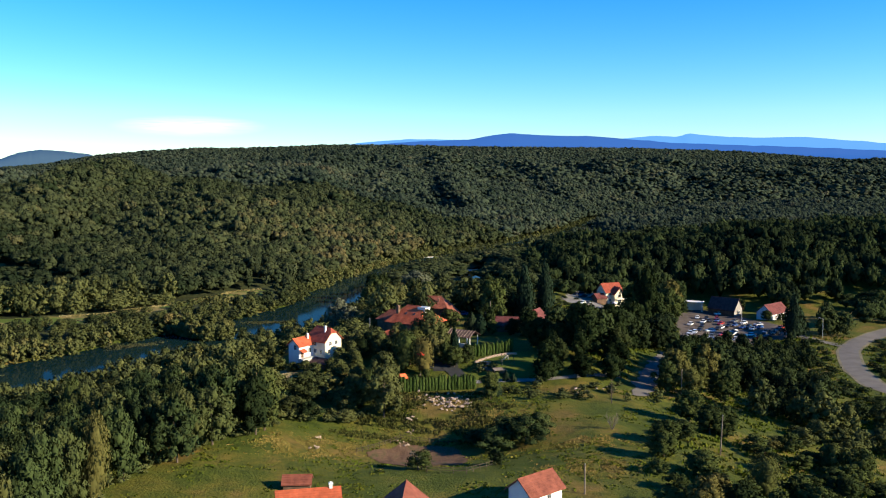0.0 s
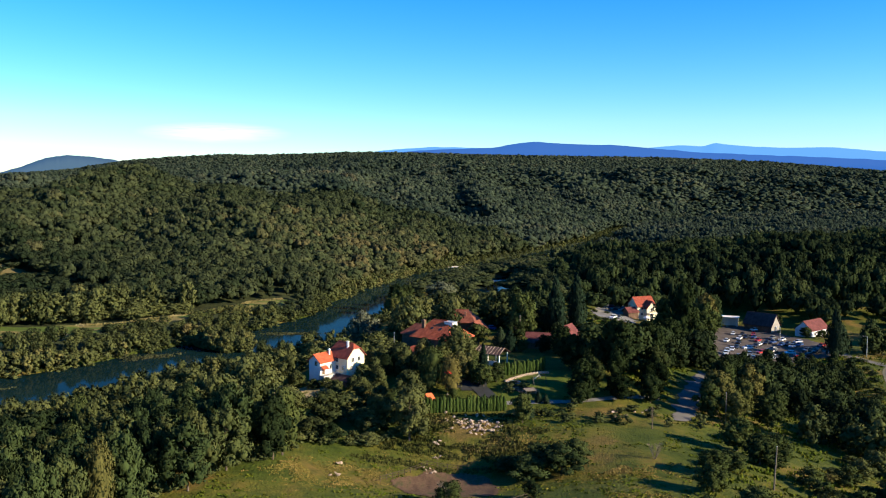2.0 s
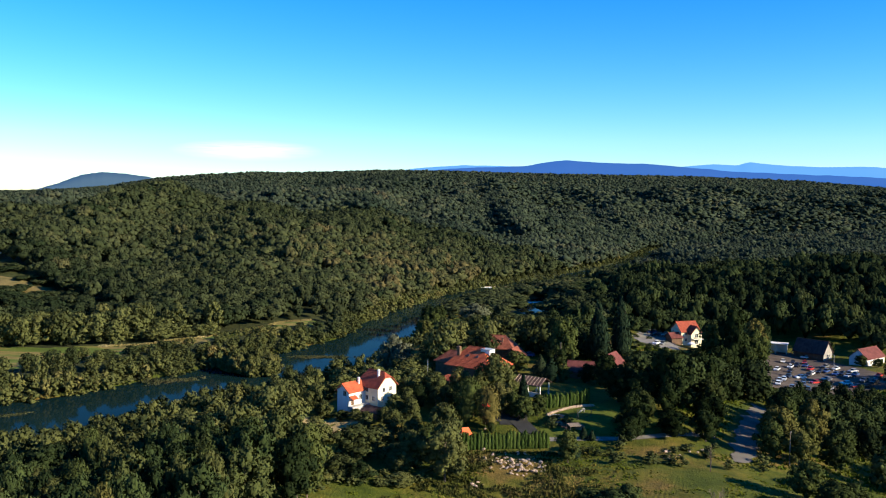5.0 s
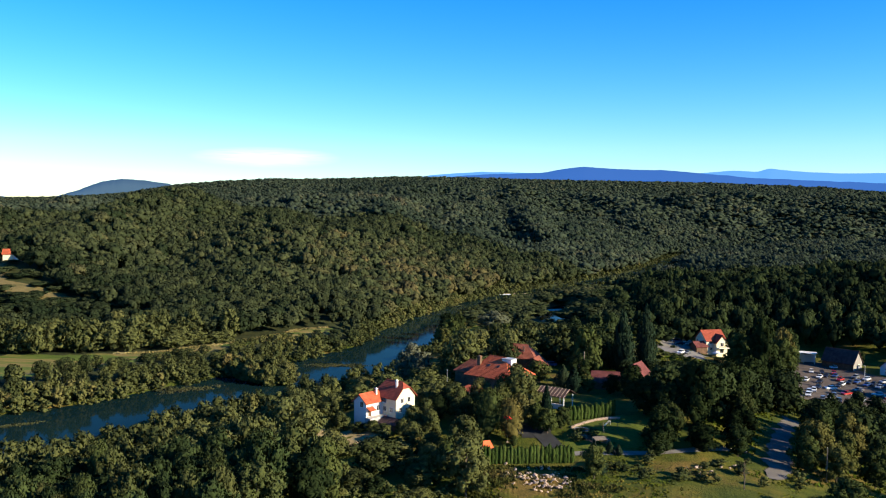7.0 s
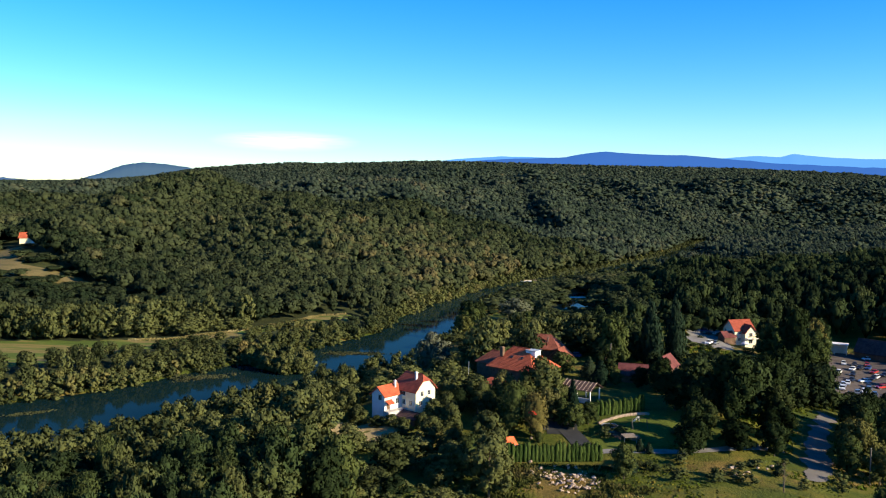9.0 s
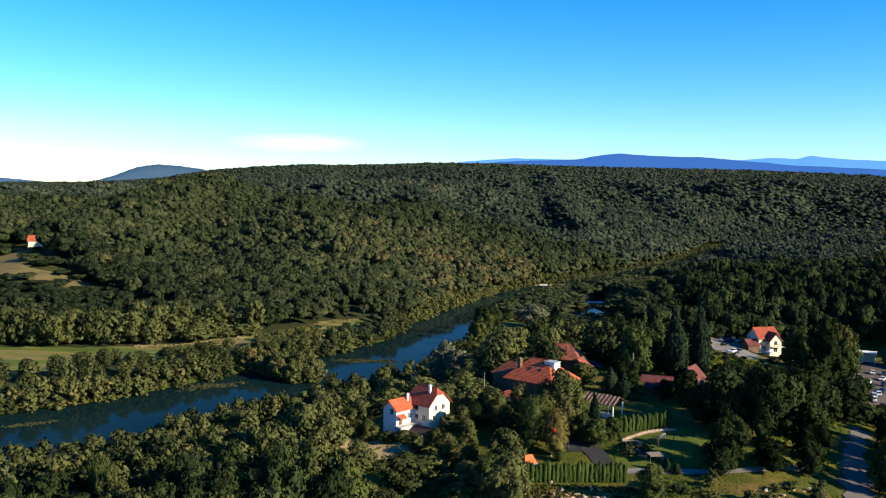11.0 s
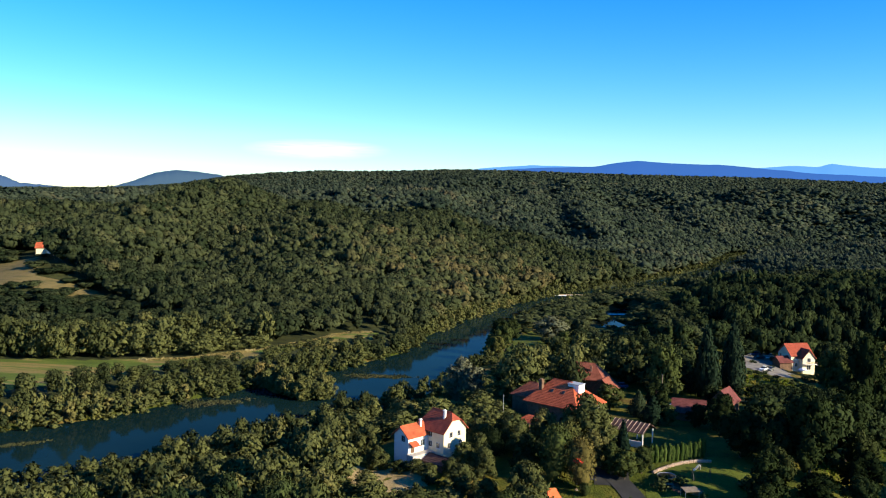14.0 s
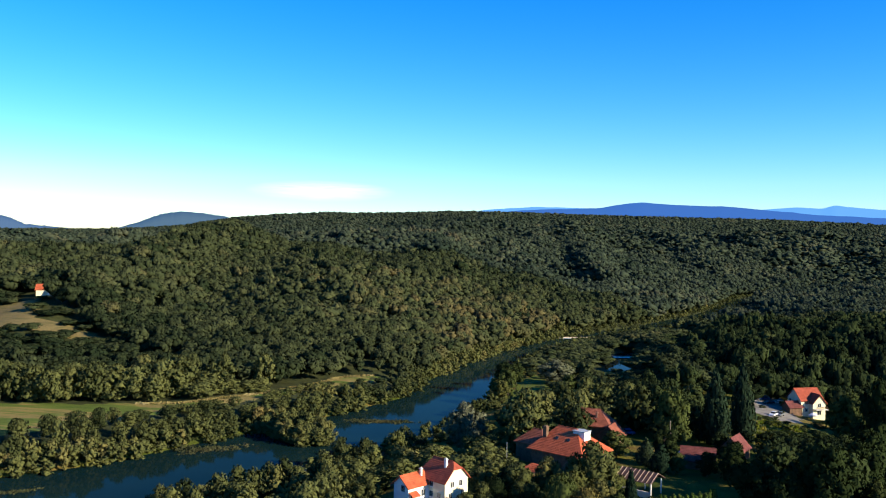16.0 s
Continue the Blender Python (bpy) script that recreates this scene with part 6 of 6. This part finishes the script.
# ---------------------------------------------------------------- rough grass, reeds, cloud
def tufts(name, label, x, y, size, high, mat, seed, per=7, lift=0.0):
    """Clumps of grass blades or weeds: thin upright cards."""
    rs = np.random.RandomState(seed)
    n = len(x)
    cx = np.repeat(x, per) + rs.normal(0, size * 0.5, n * per)
    cy = np.repeat(y, per) + rs.normal(0, size * 0.5, n * per)
    cz = height(cx, cy) + lift
    a = rs.uniform(0, 3.14, n * per)
    w = size * rs.uniform(0.15, 0.4, n * per)
    h = np.repeat(high * rs.uniform(0.5, 1.3, n), per) * rs.uniform(0.6, 1.2, n * per)
    lx, ly = rs.normal(0, 0.35, n * per) * h, rs.normal(0, 0.35, n * per) * h
    c, s = np.cos(a), np.sin(a)
    P = np.stack([np.stack([cx - c * w, cy - s * w, cz - 0.1], 1), np.stack([cx + c * w, cy + s * w, cz - 0.1], 1),
                  np.stack([cx + c * w * 0.5 + lx, cy + s * w * 0.5 + ly, cz + h], 1), np.stack([cx - c * w * 0.5 + lx, cy - s * w * 0.5 + ly, cz + h * 0.8], 1)], 1).reshape(-1, 3)
    t = np.repeat(np.clip(0.5 + 0.4 * waves(x, y, 14, seed) + rs.normal(0, 0.15, n), 0, 1), per * 4)
    ob = new(name, mesh_of(name, [(P, np.arange(len(P)).reshape(-1, 4))], mat, False, t))
    return tagged(ob, label, "grass", kind="stuff")


ROUGH = foliage("rough_weeds", (0.030, 0.038, 0.010), (0.056, 0.058, 0.017), (0.095, 0.078, 0.030), "attribute")
WEEDS = foliage("meadow_weeds", (0.046, 0.070, 0.009), (0.076, 0.090, 0.012), (0.14, 0.115, 0.025), "attribute")
REED = foliage("reeds", (0.030, 0.036, 0.018), (0.046, 0.048, 0.025), (0.066, 0.060, 0.031), "attribute")
DRY = foliage("dry_grass", (0.10, 0.088, 0.030), (0.20, 0.165, 0.070), (0.30, 0.25, 0.13), "attribute")
rg = np.random.RandomState(77)
gx, gy = rg.uniform(-60, 58, 4200), rg.uniform(128, 226, 4200)
k = inside(MEADOW, gx, gy) & (near_line(STREET, gx, gy) > 3) & (np.hypot(gx - 1, gy - 195) > 4.5) & ~inside([(-15, 168), (-8, 177), (2, 175), (5, 166), (3, 160), (-7, 157), (-12, 161)], gx, gy)
k &= (waves(gx, gy, 26, 31) + 0.5 * waves(gx, gy, 9, 33) > -0.1)
tufts("meadow_grass", "rough green and yellow meadow grass and weeds", gx[k], gy[k], 0.8, 0.2, WEEDS, 5)
gx, gy = rg.uniform(38, 165, 6000), rg.uniform(125, 345, 6000)
k = ~inside(MEADOW, gx, gy) & (near_line(DRIVE, gx, gy) > 4) & (near_line(ROAD, gx, gy) > 5) & (near_line(STREET, gx, gy) > 3) & ~inside(PARKING, gx, gy)
tufts("slope_grass", "rough tall grass and brambles between the shrubs", gx[k], gy[k], 0.9, 0.55, WEEDS, 6)
gx, gy = rg.uniform(-26, 16, 2600), rg.uniform(176, 206, 2600)
k = (waves(gx, gy, 17, 41) > -0.15) & (np.hypot(gx - 1, gy - 196) > 5.0) & (gy > 181 - 0.15 * gx) & (gx < 6 + 0.25 * (206 - gy))
tufts("tall_weeds", "tall rough weeds and yellowing grass round the rubble", gx[k], gy[k], 0.5, 0.5, ROUGH, 15, 7)
k = (waves(gx, gy, 13, 43) > 0.35) & (np.hypot(gx - 1, gy - 196) > 6.0)
tufts("dry_weeds", "dry straw-coloured grass among the weeds", gx[k], gy[k], 0.5, 0.4, ROUGH, 16, 7)
gx, gy = [], []
for cx, cy, wx, wy, n in ((-29, 165, 5.5, 3.4, 1100), (-20, 171, 3, 2, 250), (-12, 181, 2.6, 1.6, 260), (27, 167, 5, 1.8, 650), (25, 151, 4.5, 2.6, 700), (11, 187, 3.2, 2.6, 420)):
    gx += list(rg.normal(cx, wx, n))
    gy += list(rg.normal(cy, wy, n))
gx, gy = np.array(gx), np.array(gy)
k = inside(MEADOW, gx, gy) & (waves(gx, gy, 7, 45) > -0.35) & ~inside([(-15, 168), (-8, 177), (2, 175), (5, 166), (3, 160), (-7, 157), (-12, 161)], gx, gy)
GOLD = foliage("golden_grass_blades", (0.12, 0.112, 0.026), (0.20, 0.150, 0.046), (0.27, 0.185, 0.066), "attribute")
tufts("golden_grass", "golden dry grass standing in patches of the meadow", gx[k], gy[k], 0.55, 0.13, GOLD, 18, 6)
edge = np.array([(-149, 335), (-135, 341), (-125, 351), (-120, 359), (-111, 373), (-103, 389), (-98, 405), (-88, 413)], float)
q = rg.uniform(0, 7, 800)
ex, ey = np.interp(q, range(8), edge[:, 0]) + rg.normal(0, 0.8, 800), np.interp(q, range(8), edge[:, 1]) + rg.normal(0, 0.8, 800)
tufts("field_edge_grass", "pale tall dry grass along the meadow's edge", ex, ey, 0.6, 0.6, DRY, 17, 6)
rx, ry = [], []
for cx, cy, w, l, turn, n in ((-71, 350, 3.0, 12, 8, 260), (-137, 253, 1.0, 8, 40, 70), (-110, 302, 4, 12, 35, 160)):
    u, v, a = rg.normal(0, 0.4, n) * l, rg.normal(0, 0.4, n) * w, radians(turn)
    rx += list(cx + u * math.cos(a) - v * math.sin(a))
    ry += list(cy + u * math.sin(a) + v * math.cos(a))
rx, ry = np.array(rx), np.array(ry)
d_, s_ = river(rx, ry)
k = d_ < 2
tufts("reed_bed", "straw-coloured reeds and weed growing in the river", rx[k], ry[k], 1.1, 0.22, REED, 8, 6, 2.45)


def cloud():
    m = bpy.data.materials.new("thin_cloud")
    m.use_nodes = True
    n, l = m.node_tree.nodes, m.node_tree.links
    n.remove(n["Principled BSDF"])
    tc = n.new("ShaderNodeTexCoord")
    mp = n.new("ShaderNodeMapping")
    mp.inputs["Scale"].default_value = (2.0, 2.0, 9.0)
    l.new(tc.outputs["Generated"], mp.inputs["Vector"])
    nz = n.new("ShaderNodeTexNoise")
    nz.inputs["Scale"].default_value, nz.inputs["Detail"].default_value = 2.2, 4
    l.new(mp.outputs["Vector"], nz.inputs["Vector"])
    gr = n.new("ShaderNodeTexGradient")
    gr.gradient_type = "SPHERICAL"
    mg = n.new("ShaderNodeMapping")
    mg.inputs["Location"].default_value, mg.inputs["Scale"].default_value = (-1, 0, -1), (2, 0, 2)
    l.new(tc.outputs["Generated"], mg.inputs["Vector"])
    l.new(mg.outputs["Vector"], gr.inputs["Vector"])
    mul = n.new("ShaderNodeMath")
    mul.operation = "MULTIPLY"
    l.new(gr.outputs["Fac"], mul.inputs[0])
    l.new(nz.outputs["Fac"], mul.inputs[1])
    sc = n.new("ShaderNodeMath")
    sc.operation, sc.use_clamp = "MULTIPLY", True
    sc.inputs[1].default_value = 1.5
    l.new(mul.outputs[0], sc.inputs[0])
    # the cloud's sunlit white is put in as emission on a thin sheet
    e, t, k = n.new("ShaderNodeEmission"), n.new("ShaderNodeBsdfTransparent"), n.new("ShaderNodeMixShader")
    e.inputs["Color"].default_value, e.inputs["Strength"].default_value = (0.9, 0.97, 1.0, 1), 0.62
    l.new(sc.outputs[0], k.inputs[0])
    l.new(t.outputs[0], k.inputs[1])
    l.new(e.outputs[0], k.inputs[2])
    l.new(k.outputs[0], n["Material Output"].inputs["Surface"])
    az = np.radians(np.linspace(-21.0, -11.2, 24))
    r = 4700
    V = np.concatenate([np.column_stack([r * np.sin(az), r * np.cos(az), np.full(24, EYE + r * math.tan(radians(el)))]) for el in (2.3, 3.7)])
    F = np.array([(i, i + 1, 25 + i, 24 + i) for i in range(23)])
    ob = new("backdrop", mesh_of("cloud", [(V, F)], m))
    ob.visible_shadow = False
    tagged(ob, "thin white cloud low over the horizon", "cloud", kind="structure")


cloud()
